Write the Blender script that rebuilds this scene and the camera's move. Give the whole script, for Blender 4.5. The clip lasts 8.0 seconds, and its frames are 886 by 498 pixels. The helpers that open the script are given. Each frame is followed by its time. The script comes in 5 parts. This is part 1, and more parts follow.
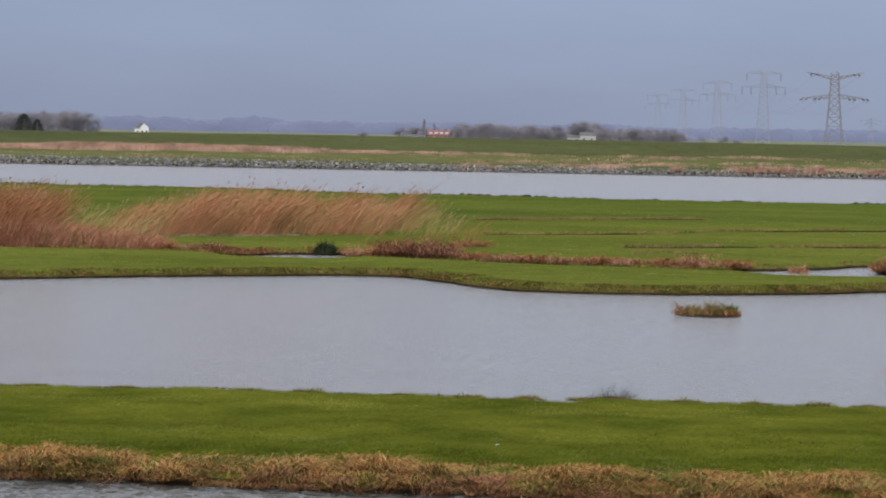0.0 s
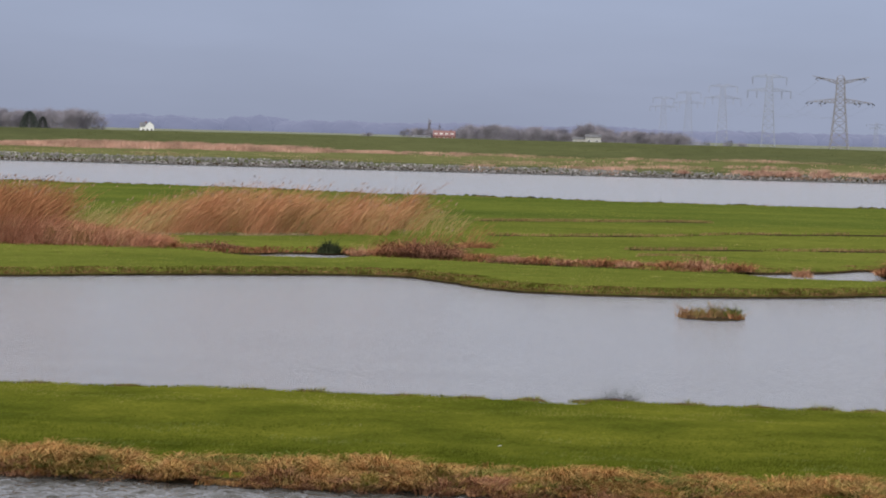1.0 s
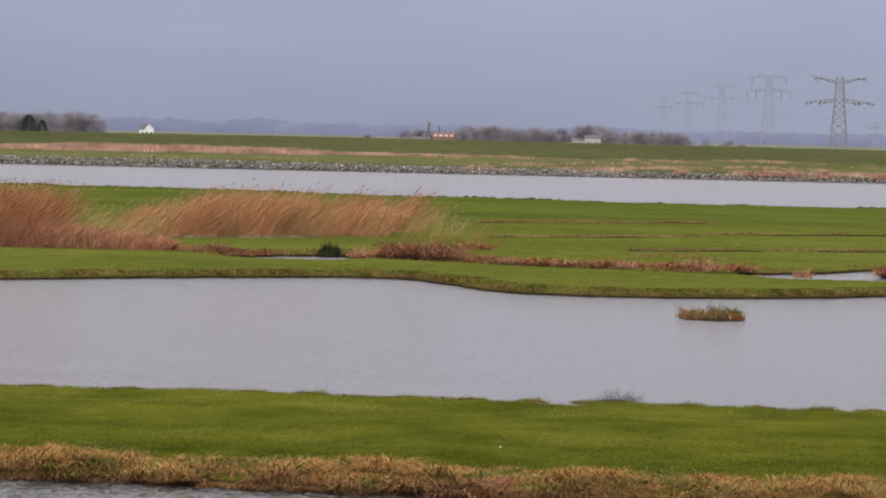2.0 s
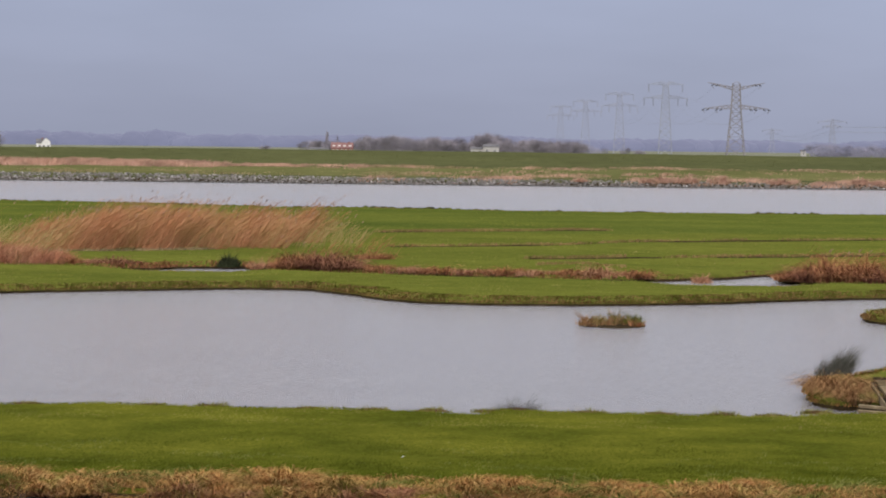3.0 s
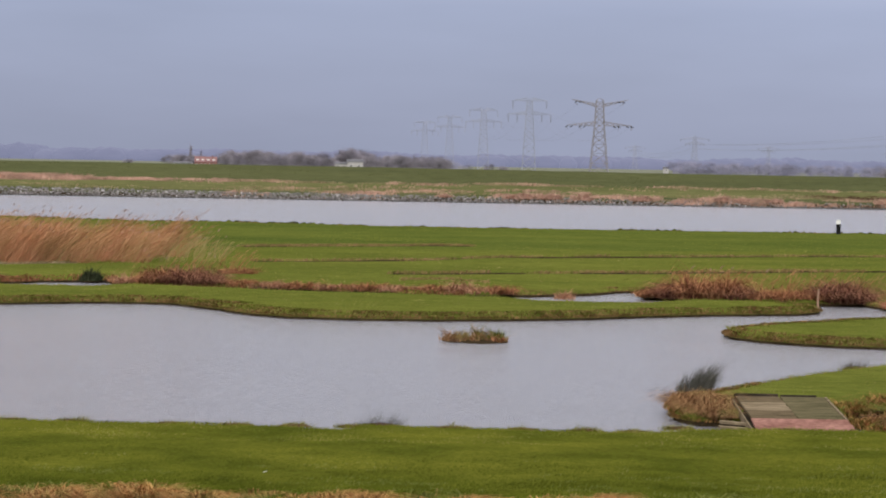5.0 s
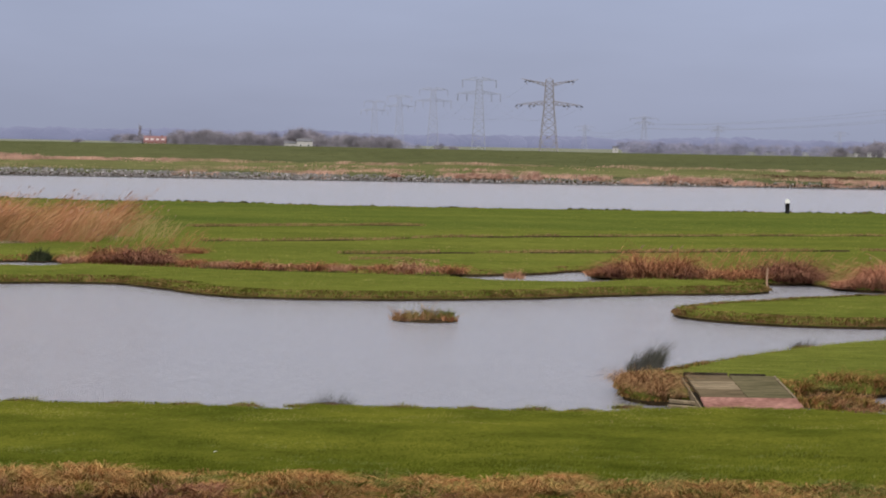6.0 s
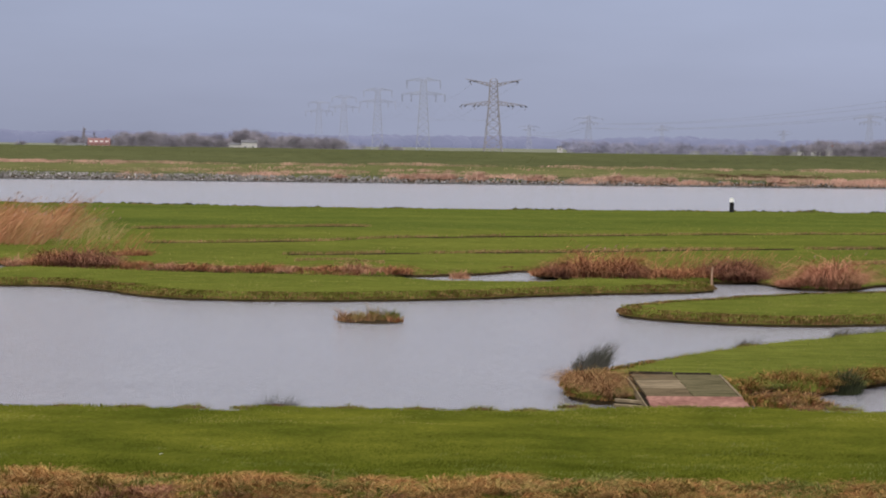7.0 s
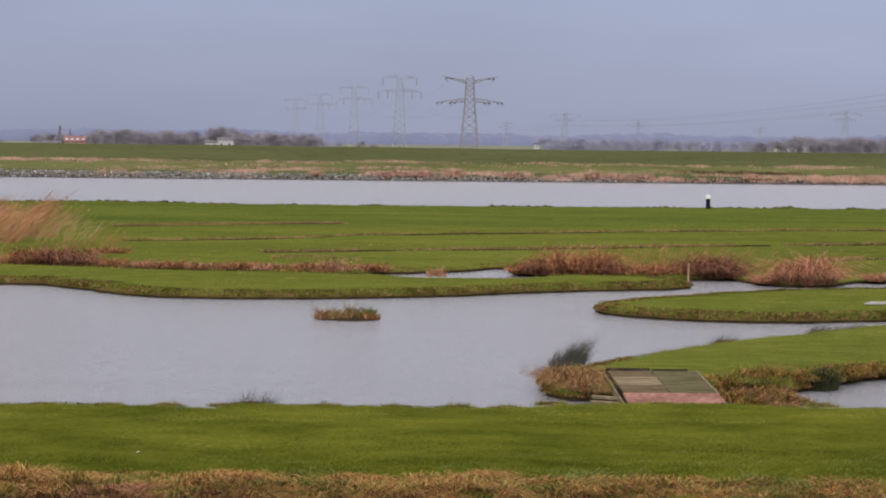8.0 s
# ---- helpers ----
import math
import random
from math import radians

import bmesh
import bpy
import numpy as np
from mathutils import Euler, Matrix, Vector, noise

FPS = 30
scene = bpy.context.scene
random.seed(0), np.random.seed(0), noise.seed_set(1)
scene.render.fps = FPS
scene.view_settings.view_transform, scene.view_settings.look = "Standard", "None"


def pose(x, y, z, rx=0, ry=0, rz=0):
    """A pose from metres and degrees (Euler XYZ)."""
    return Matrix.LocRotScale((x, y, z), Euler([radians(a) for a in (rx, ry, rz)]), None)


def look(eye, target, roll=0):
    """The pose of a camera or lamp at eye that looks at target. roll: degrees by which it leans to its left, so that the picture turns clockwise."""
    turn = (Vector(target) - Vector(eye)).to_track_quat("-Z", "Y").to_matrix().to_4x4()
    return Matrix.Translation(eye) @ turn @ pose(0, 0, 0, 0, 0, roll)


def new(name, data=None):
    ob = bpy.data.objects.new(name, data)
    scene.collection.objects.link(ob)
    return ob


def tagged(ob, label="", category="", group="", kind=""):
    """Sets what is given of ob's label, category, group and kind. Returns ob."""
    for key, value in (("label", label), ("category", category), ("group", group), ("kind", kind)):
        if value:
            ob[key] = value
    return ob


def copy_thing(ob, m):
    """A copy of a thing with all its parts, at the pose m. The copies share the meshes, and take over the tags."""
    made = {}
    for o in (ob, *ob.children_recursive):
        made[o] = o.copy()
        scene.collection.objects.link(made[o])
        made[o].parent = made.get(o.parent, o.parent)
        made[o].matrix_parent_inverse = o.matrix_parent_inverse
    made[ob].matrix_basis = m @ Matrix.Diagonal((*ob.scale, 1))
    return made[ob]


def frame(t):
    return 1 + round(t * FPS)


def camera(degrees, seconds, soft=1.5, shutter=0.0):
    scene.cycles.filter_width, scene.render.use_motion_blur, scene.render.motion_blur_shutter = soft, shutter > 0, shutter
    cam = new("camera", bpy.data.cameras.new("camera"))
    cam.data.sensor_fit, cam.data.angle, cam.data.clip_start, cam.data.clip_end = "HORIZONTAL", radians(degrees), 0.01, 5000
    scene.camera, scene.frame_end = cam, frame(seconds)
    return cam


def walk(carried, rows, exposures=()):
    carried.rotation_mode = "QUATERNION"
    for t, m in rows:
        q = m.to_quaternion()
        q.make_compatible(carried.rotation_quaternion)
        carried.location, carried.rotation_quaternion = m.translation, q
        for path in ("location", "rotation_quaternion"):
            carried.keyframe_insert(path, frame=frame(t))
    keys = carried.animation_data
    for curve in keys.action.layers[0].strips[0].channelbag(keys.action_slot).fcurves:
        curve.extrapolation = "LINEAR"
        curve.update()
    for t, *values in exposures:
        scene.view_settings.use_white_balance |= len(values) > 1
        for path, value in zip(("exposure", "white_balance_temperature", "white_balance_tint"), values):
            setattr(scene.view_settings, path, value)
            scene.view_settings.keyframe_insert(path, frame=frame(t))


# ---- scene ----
cam = camera(17.823, 8.0, soft=1.9)
EYE = (0.0, 0.0, 5.0)
# seconds, heading to the right of north, tilt, lean (degrees)
TURNS = [
    (0.0, -3.815, -2.386, 0.986),
    (0.2, -3.805, -2.389, 0.703),
    (0.5, -3.865, -2.405, 1.166),
    (0.8, -3.903, -2.389, 1.293),
    (1.0, -3.901, -2.371, 1.479),
    (1.2, -3.905, -2.354, 1.517),
    (2.3, -3.704, -2.324, 0.971),
    (2.5, -3.234, -2.319, 0.875),
    (2.7, -2.701, -2.323, 1.025),
    (3.0, -1.871, -2.108, 0.627),
    (3.2, -1.429, -2.086, 0.256),
    (3.5, -1.029, -2.146, 0.665),
    (3.7, -0.678, -2.127, 0.664),
    (4.0, -0.318, -1.938, 1.059),
    (4.2, -0.195, -1.801, 0.967),
    (4.5, 0.157, -1.707, 0.835),
    (4.7, 0.480, -1.683, 0.912),
    (5.8, 1.705, -2.157, 0.961),
    (6.0, 1.915, -2.161, 0.983),
    (6.2, 2.056, -2.155, 1.068),
    (6.5, 2.309, -2.132, 0.897),
    (6.8, 2.704, -2.130, 0.723),
    (7.0, 3.026, -2.134, 0.710),
    (7.2, 3.200, -2.140, 0.779),
    (7.5, 3.362, -2.159, 0.676),
    (7.8, 3.473, -2.180, 0.637),
    (8.0, 3.500, -2.188, 0.600)
]


def heading(yaw, tilt, lean):
    a, b = radians(yaw), radians(tilt)
    way = Vector((math.sin(a) * math.cos(b), math.cos(a) * math.cos(b), math.sin(b)))
    return look(EYE, Vector(EYE) + way * 100, lean)


walk(cam, [(t, heading(a, b, c)) for t, a, b, c in TURNS], exposures=[(0.0, -0.10, 6170, 4.5), (0.5, -0.05, 6260, 5.3), (1.2, 0.0, 6440, 6.3), (2.4, 0.0, 6620, 9.0), (3.1, 0.0, 6590, 9.0), (3.7, 0.0, 6500, 9.0), (8.0, -0.02, 6480, 10.0)])

# ---- light ----
SUN_ELEVATION, SUN_AZIMUTH = 34.0, 205.0
world = bpy.data.worlds.new("overcast_sky")
scene.world = world
world.use_nodes = True
wn, wl = world.node_tree.nodes, world.node_tree.links
wn.clear()
w_out = wn.new("ShaderNodeOutputWorld")
w_sky = wn.new("ShaderNodeTexSky")
w_sky.sky_type = "NISHITA"
w_sky.sun_disc = False
w_sky.sun_elevation = radians(SUN_ELEVATION)
w_sky.sun_rotation = radians(SUN_AZIMUTH)
w_clear = wn.new("ShaderNodeBackground")
w_clear.inputs["Strength"].default_value = 0.06
wl.new(w_sky.outputs[0], w_clear.inputs[0])
w_co = wn.new("ShaderNodeTexCoord")
w_sep = wn.new("ShaderNodeSeparateXYZ")
wl.new(w_co.outputs["Generated"], w_sep.inputs[0])
w_ramp = wn.new("ShaderNodeValToRGB")
wl.new(w_sep.outputs[2], w_ramp.inputs[0])
for i, (p, c) in enumerate(((0.0, (0.320, 0.349, 0.488)), (0.055, (0.377, 0.423, 0.602)), (0.13, (0.76, 0.77, 0.92)), (0.34, (1.52, 1.50, 1.66)), (1.0, (1.80, 1.72, 1.68)))):
    e = w_ramp.color_ramp.elements[i] if i < 2 else w_ramp.color_ramp.elements.new(p)
    e.position, e.color = p, (*c, 1)
w_map = wn.new("ShaderNodeMapping")
w_map.inputs["Scale"].default_value = (5.0, 5.0, 26.0)
wl.new(w_co.outputs["Generated"], w_map.inputs[0])
w_noise = wn.new("ShaderNodeTexNoise")
w_noise.inputs["Scale"].default_value = 1.6
w_noise.inputs["Detail"].default_value = 4.0
wl.new(w_map.outputs[0], w_noise.inputs[0])
w_rng = wn.new("ShaderNodeMapRange")
w_rng.inputs["From Min"].default_value, w_rng.inputs["From Max"].default_value = 0.3, 0.7
w_rng.inputs["To Min"].default_value, w_rng.inputs["To Max"].default_value = 0.95, 1.05
wl.new(w_noise.outputs[0], w_rng.inputs[0])
w_cloud = wn.new("ShaderNodeBackground")
wl.new(w_ramp.outputs[0], w_cloud.inputs[0])
w_east = wn.new("ShaderNodeMath")
w_east.operation = "MULTIPLY_ADD"
w_east.inputs[1].default_value, w_east.inputs[2].default_value = 0.25, 1.0
wl.new(w_sep.outputs[0], w_east.inputs[0])
w_both = wn.new("ShaderNodeMath")
w_both.operation = "MULTIPLY"
wl.new(w_rng.outputs[0], w_both.inputs[0])
wl.new(w_east.outputs[0], w_both.inputs[1])
wl.new(w_both.outputs[0], w_cloud.inputs[1])
w_mix = wn.new("ShaderNodeMixShader")
w_mix.inputs[0].default_value = 0.9
wl.new(w_clear.outputs[0], w_mix.inputs[1])
wl.new(w_cloud.outputs[0], w_mix.inputs[2])
wl.new(w_mix.outputs[0], w_out.inputs[0])

sun = new("sun", bpy.data.lights.new("sun", "SUN"))
sun.data.energy, sun.data.angle, sun.data.color = 1.7, radians(14), (1.0, 0.92, 0.80)
_a, _e = radians(SUN_AZIMUTH), radians(SUN_ELEVATION)
_from = Vector((math.sin(_a) * math.cos(_e), math.cos(_a) * math.cos(_e), math.sin(_e)))
sun.matrix_world = look(_from * 100, (0, 0, 0))

# ---- materials ----


def node_mat(name, roughness=0.8, metallic=0.0, spec=0.3):
    m = bpy.data.materials.new(name)
    m.use_nodes = True
    b = m.node_tree.nodes["Principled BSDF"]
    b.inputs["Roughness"].default_value = roughness
    b.inputs["Metallic"].default_value = metallic
    b.inputs["Specular IOR Level"].default_value = spec
    return m, m.node_tree.nodes, m.node_tree.links, b


def noise_node(n, l, scale, detail=4.0, stretch=(1, 1, 1), rough=0.6):
    co = n.new("ShaderNodeTexCoord")
    mp = n.new("ShaderNodeMapping")
    mp.inputs["Scale"].default_value = stretch
    t = n.new("ShaderNodeTexNoise")
    t.inputs["Scale"].default_value = scale
    t.inputs["Detail"].default_value = detail
    t.inputs["Roughness"].default_value = rough
    l.new(co.outputs["Object"], mp.inputs[0])
    l.new(mp.outputs[0], t.inputs["Vector"])
    return t.outputs[0]


def ramp_node(n, l, src, stops):
    r = n.new("ShaderNodeValToRGB")
    for i, (p, c) in enumerate(stops):
        e = r.color_ramp.elements[i] if i < 2 else r.color_ramp.elements.new(p)
        e.position, e.color = p, (*c, 1)
    l.new(src, r.inputs[0])
    return r.outputs[0]


def mix_node(n, l, fac, a, b, mode="MIX"):
    x = n.new("ShaderNodeMix")
    x.data_type, x.blend_type = "RGBA", mode
    if isinstance(fac, float):
        x.inputs[0].default_value = fac
    else:
        l.new(fac, x.inputs[0])
    l.new(a, x.inputs[6])
    l.new(b, x.inputs[7])
    return x.outputs[2]


def bump_node(n, l, b, src, strength, distance):
    k = n.new("ShaderNodeBump")
    k.inputs["Strength"].default_value, k.inputs["Distance"].default_value = strength, distance
    l.new(src, k.inputs["Height"])
    l.new(k.outputs[0], b.inputs["Normal"])


def surface(name, lo, hi, scale=0.3, fine=6.0, roughness=0.85, bump=0.4, dist=0.05, stretch=(1, 1, 1), spec=0.0):
    """Colour that varies at two scales, with relief."""
    m, n, l, b = node_mat(name, roughness, 0.0, spec)
    mid = tuple((x + y) / 2 for x, y in zip(lo, hi))
    big = ramp_node(n, l, noise_node(n, l, scale, 5.0, stretch), ((0.34, lo), (0.66, hi), (0.5, mid)))
    sm = noise_node(n, l, fine, 6.0, stretch, 0.7)
    grain = ramp_node(n, l, sm, ((0.25, (0.55, 0.55, 0.55)), (0.75, (1.35, 1.35, 1.35))))
    l.new(mix_node(n, l, 1.0, big, grain, "MULTIPLY"), b.inputs["Base Color"])
    bump_node(n, l, b, sm, bump, dist)
    return m


def leafy(name, stops, roughness=0.9, spec=0.0, patches=0.7):
    """Each blade or twig takes its own shade, and patches differ."""
    m, n, l, b = node_mat(name, roughness, 0.0, spec)
    g = n.new("ShaderNodeNewGeometry")
    k = len(stops) - 1
    own = ramp_node(n, l, g.outputs["Random Per Island"], [(i / k, c) for i, c in enumerate(stops)])
    patch = ramp_node(n, l, noise_node(n, l, patches, 4.0), ((0.32, (0.62, 0.64, 0.62)), (0.68, (1.3, 1.26, 1.3))))
    l.new(mix_node(n, l, 1.0, own, patch, "MULTIPLY"), b.inputs["Base Color"])
    return m



def patchy(name, stops, scale, own_range=(0.5, 1.45)):
    """Dead growth whose colour changes from hummock to hummock, each blade a little lighter or darker."""
    m, n, l, b = node_mat(name, 0.9, 0.0, 0.0)
    g = n.new("ShaderNodeNewGeometry")
    tint = ramp_node(n, l, noise_node(n, l, scale, 3.0, (1, 1, 1), 0.7), stops)
    own = ramp_node(n, l, g.outputs["Random Per Island"], ((0.0, (own_range[0],) * 3), (1.0, (own_range[1],) * 3)))
    l.new(mix_node(n, l, 1.0, tint, own, "MULTIPLY"), b.inputs["Base Color"])
    return m


M_MEADOW = surface("meadow_grass", (0.049, 0.060, 0.008), (0.104, 0.108, 0.015), 0.35, 9.0, 0.9, 0.6, 0.05)
M_PASTURE = surface("pasture_grass", (0.072, 0.087, 0.016), (0.108, 0.119, 0.0225), 0.09, 2.2, 0.9, 0.6, 0.08, (0.6, 1.3, 1))
M_PARCEL = surface("darker_far_parcel_grass", (0.056, 0.076, 0.015), (0.092, 0.108, 0.021), 0.09, 2.2, 0.9, 0.6, 0.08, (0.6, 1.3, 1))
# saturation lowered, so the dike's colour carries some haze
M_DIKE = surface("haze_greyed_dike_grass", (0.060, 0.067, 0.030), (0.080, 0.086, 0.037), 0.05, 1.2, 0.9, 0.5, 0.1, (0.4, 1.5, 1))
M_GROUND = surface("field_and_bed", (0.135, 0.143, 0.108), (0.185, 0.192, 0.145), 0.01, 0.4, 0.9, 0.4, 0.1)
M_MUD = surface("wet_bank_mud", (0.022, 0.016, 0.010), (0.055, 0.04, 0.022), 1.5, 14.0, 0.6, 0.7, 0.04)
M_WOOD = surface("weathered_planks", (0.11, 0.088, 0.056), (0.24, 0.19, 0.125), 1.3, 7.0, 0.8, 0.5, 0.01, (1, 6, 1))
M_WOOD_DARK = surface("tarred_timber", (0.018, 0.015, 0.012), (0.05, 0.04, 0.03), 2.0, 14.0, 0.7, 0.4, 0.01)
M_RED = surface("red_brown_boards", (0.17, 0.083, 0.066), (0.265, 0.142, 0.115), 1.1, 9.0, 0.8, 0.4, 0.01)
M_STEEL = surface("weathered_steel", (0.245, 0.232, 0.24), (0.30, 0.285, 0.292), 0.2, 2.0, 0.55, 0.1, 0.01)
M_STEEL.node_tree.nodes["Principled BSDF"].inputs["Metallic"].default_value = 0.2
# distance haze is put into these steels: the farther the pylon, the paler
M_STEEL_PALE = surface("haze_paled_steel", (0.28, 0.297, 0.345), (0.34, 0.357, 0.405), 0.2, 2.0, 0.5, 0.1, 0.01)
M_STEEL_FAINT = surface("haze_faded_steel", (0.295, 0.312, 0.378), (0.345, 0.362, 0.428), 0.2, 2.0, 0.5, 0.1, 0.01)
# insulators of the far pylons, paled for haze as well
M_INS_PALE = surface("haze_paled_insulator", (0.20, 0.21, 0.24), (0.26, 0.27, 0.30), 0.5, 4.0, 0.4, 0.1, 0.01)
M_GLASS_INS = surface("dark_insulator", (0.05, 0.05, 0.055), (0.08, 0.08, 0.085), 0.5, 4.0, 0.4, 0.1, 0.01)
M_WHITE = surface("white_plaster", (0.68, 0.68, 0.66), (0.80, 0.80, 0.78), 0.3, 4.0, 0.8, 0.1, 0.02)
# red dulled in the colour to stand for the haze before the farm
M_TILE = surface("haze_dulled_roof_tiles", (0.19, 0.108, 0.106), (0.255, 0.15, 0.147), 0.4, 5.0, 0.8, 0.4, 0.05)
M_BRICK = surface("red_brick", (0.21, 0.105, 0.085), (0.29, 0.15, 0.12), 0.4, 5.0, 0.85, 0.4, 0.03)
M_SLATE = surface("grey_roof", (0.10, 0.10, 0.11), (0.18, 0.18, 0.19), 0.4, 5.0, 0.8, 0.3, 0.03)
M_PANE = surface("window_pane", (0.03, 0.035, 0.04), (0.05, 0.055, 0.06), 0.4, 3.0, 0.1, 0.05, 0.01, (1, 1, 1), 0.5)
M_BLACK = surface("black_paint", (0.012, 0.012, 0.013), (0.025, 0.025, 0.026), 2.0, 12.0, 0.5, 0.2, 0.01)

M_LITTER = surface("dead_plant_litter", (0.05, 0.03, 0.018), (0.11, 0.065, 0.036), 2.5, 18.0, 0.9, 0.8, 0.05)
M_MAT = patchy("matted_bank_grass", ((0.30, (0.128, 0.125, 0.024)), (0.40, (0.236, 0.150, 0.053)), (0.47, (0.394, 0.246, 0.092)), (0.53, (0.286, 0.125, 0.048)), (0.59, (0.414, 0.276, 0.119)), (0.65, (0.148, 0.150, 0.026)), (0.76, (0.335, 0.194, 0.079))), 1.7)
M_BRUSH = patchy("rusty_brush", ((0.30, (0.15, 0.066, 0.032)), (0.42, (0.262, 0.158, 0.076)), (0.50, (0.187, 0.09, 0.043)), (0.58, (0.305, 0.192, 0.096)), (0.66, (0.113, 0.104, 0.03)), (0.74, (0.235, 0.12, 0.054))), 1.5, (0.45, 1.45))
M_SEDGE_MIX = patchy("mixed_sedge", ((0.28, (0.115, 0.045, 0.027)), (0.38, (0.315, 0.150, 0.076)), (0.46, (0.189, 0.070, 0.039)), (0.53, (0.410, 0.217, 0.109)), (0.60, (0.263, 0.099, 0.052)), (0.67, (0.163, 0.103, 0.038)), (0.76, (0.337, 0.145, 0.076))), 1.0, (0.38, 1.4))
M_SEDGE_DARK = patchy("dark_purple_brown_sedge", ((0.28, (0.092, 0.042, 0.032)), (0.40, (0.216, 0.097, 0.063)), (0.48, (0.130, 0.056, 0.040)), (0.56, (0.292, 0.149, 0.091)), (0.66, (0.157, 0.068, 0.046)), (0.76, (0.244, 0.122, 0.069))), 1.2, (0.4, 1.45))
M_GREEN_TUFT = leafy("pale_green_tufts", ((0.123, 0.135, 0.033), (0.090, 0.115, 0.021), (0.164, 0.164, 0.053), (0.107, 0.123, 0.025)))
M_BERM = surface("berm_grass", (0.082, 0.088, 0.033), (0.115, 0.115, 0.047), 0.06, 1.0, 0.9, 0.5, 0.1, (0.4, 1.5, 1))
M_BLADE = leafy("short_grass_blades", ((0.092, 0.106, 0.011), (0.101, 0.114, 0.013), (0.120, 0.127, 0.020), (0.096, 0.109, 0.012)))
M_BLADE_FAR = leafy("pasture_blades", ((0.095, 0.114, 0.018), (0.106, 0.122, 0.020), (0.130, 0.137, 0.031)))
M_DRY = leafy("dry_bank_grass", ((0.40, 0.265, 0.115), (0.30, 0.165, 0.07), (0.50, 0.36, 0.18), (0.19, 0.09, 0.045), (0.20, 0.18, 0.037), (0.40, 0.245, 0.105), (0.13, 0.135, 0.022)))
M_FRINGE = patchy("mixed_bank_fringe", ((0.30, (0.102, 0.097, 0.022)), (0.42, (0.194, 0.122, 0.053)), (0.50, (0.126, 0.106, 0.028)), (0.58, (0.252, 0.144, 0.072)), (0.66, (0.109, 0.103, 0.024)), (0.74, (0.204, 0.106, 0.053))), 0.6, (0.72, 1.3))
M_REED = patchy("dry_reed", ((0.28, (0.340, 0.147, 0.078)), (0.38, (0.412, 0.211, 0.118)), (0.46, (0.360, 0.152, 0.078)), (0.53, (0.422, 0.228, 0.128)), (0.60, (0.319, 0.190, 0.085)), (0.70, (0.391, 0.176, 0.092))), 0.45, (0.8, 1.18))
M_TANGLE = patchy("pinkish_reed_tangle", ((0.28, (0.260, 0.102, 0.061)), (0.40, (0.400, 0.195, 0.123)), (0.48, (0.310, 0.132, 0.078)), (0.56, (0.445, 0.233, 0.147)), (0.64, (0.225, 0.130, 0.057)), (0.74, (0.380, 0.167, 0.103))), 0.8, (0.6, 1.35))
M_PLUME = leafy("reed_plume", ((0.31, 0.20, 0.15), (0.25, 0.155, 0.115), (0.36, 0.25, 0.19)))
M_SEDGE = leafy("red_brown_sedge", ((0.26, 0.12, 0.064), (0.16, 0.068, 0.04), (0.41, 0.24, 0.135), (0.095, 0.044, 0.03), (0.31, 0.16, 0.085), (0.14, 0.062, 0.038)))
M_SEDGE_PALE = leafy("pale_sedge", ((0.383, 0.198, 0.117), (0.282, 0.138, 0.082), (0.464, 0.277, 0.168), (0.192, 0.094, 0.056)))
M_BANK_MIX = patchy("rust_and_green_bank", ((0.28, (0.090, 0.042, 0.021)), (0.37, (0.270, 0.130, 0.055)), (0.45, (0.100, 0.100, 0.021)), (0.52, (0.310, 0.153, 0.065)), (0.59, (0.088, 0.093, 0.019)), (0.67, (0.230, 0.088, 0.038)), (0.78, (0.115, 0.107, 0.027))), 1.1, (0.5, 1.45))
M_RUSH = leafy("dark_rush", ((0.068, 0.072, 0.06), (0.092, 0.094, 0.08), (0.125, 0.12, 0.102), (0.062, 0.066, 0.056)))
M_RUSH_DARK = leafy("blackish_green_rush", ((0.026, 0.036, 0.018), (0.04, 0.05, 0.026), (0.06, 0.066, 0.036), (0.022, 0.03, 0.016)))
M_DIKE_DRY = leafy("dike_dry_grass", ((0.45, 0.28, 0.21), (0.39, 0.235, 0.178), (0.48, 0.325, 0.245), (0.45, 0.30, 0.215)), 0.9, 0.0, 0.3)
M_TUFT = leafy("yellowish_tufts", ((0.170, 0.165, 0.040), (0.140, 0.150, 0.030), (0.225, 0.190, 0.075)))
M_DIKE_TAN = leafy("dike_tan_grass", ((0.30, 0.23, 0.14), (0.22, 0.18, 0.09), (0.36, 0.28, 0.18), (0.17, 0.16, 0.07)))
# aerial haze is put into the twig colours: lightened, bluer for farther rows
M_BARK = leafy("hazed_grey_brown_twigs", ((0.238, 0.223, 0.25), (0.268, 0.252, 0.28), (0.21, 0.198, 0.223)), 0.9, 0.0, 0.25)
M_BARK_HAZE = leafy("haze_blue_twigs", ((0.262, 0.262, 0.335), (0.28, 0.28, 0.355), (0.245, 0.245, 0.315)), 0.9, 0.0, 0.25)
M_CONIFER = leafy("dark_conifer", ((0.07, 0.082, 0.075), (0.09, 0.10, 0.088), (0.06, 0.073, 0.066)))

M_STONE_MIX = leafy("broken_stone", ((0.155, 0.145, 0.14), (0.20, 0.19, 0.184), (0.10, 0.093, 0.09), (0.25, 0.24, 0.232), (0.18, 0.162, 0.148), (0.125, 0.117, 0.11), (0.19, 0.176, 0.165), (0.155, 0.147, 0.14), (0.24, 0.228, 0.215), (0.135, 0.126, 0.12), (0.13, 0.12, 0.112), (0.19, 0.18, 0.172), (0.17, 0.16, 0.15), (0.21, 0.2, 0.19), (0.46, 0.45, 0.435)), 0.85, 0.2)
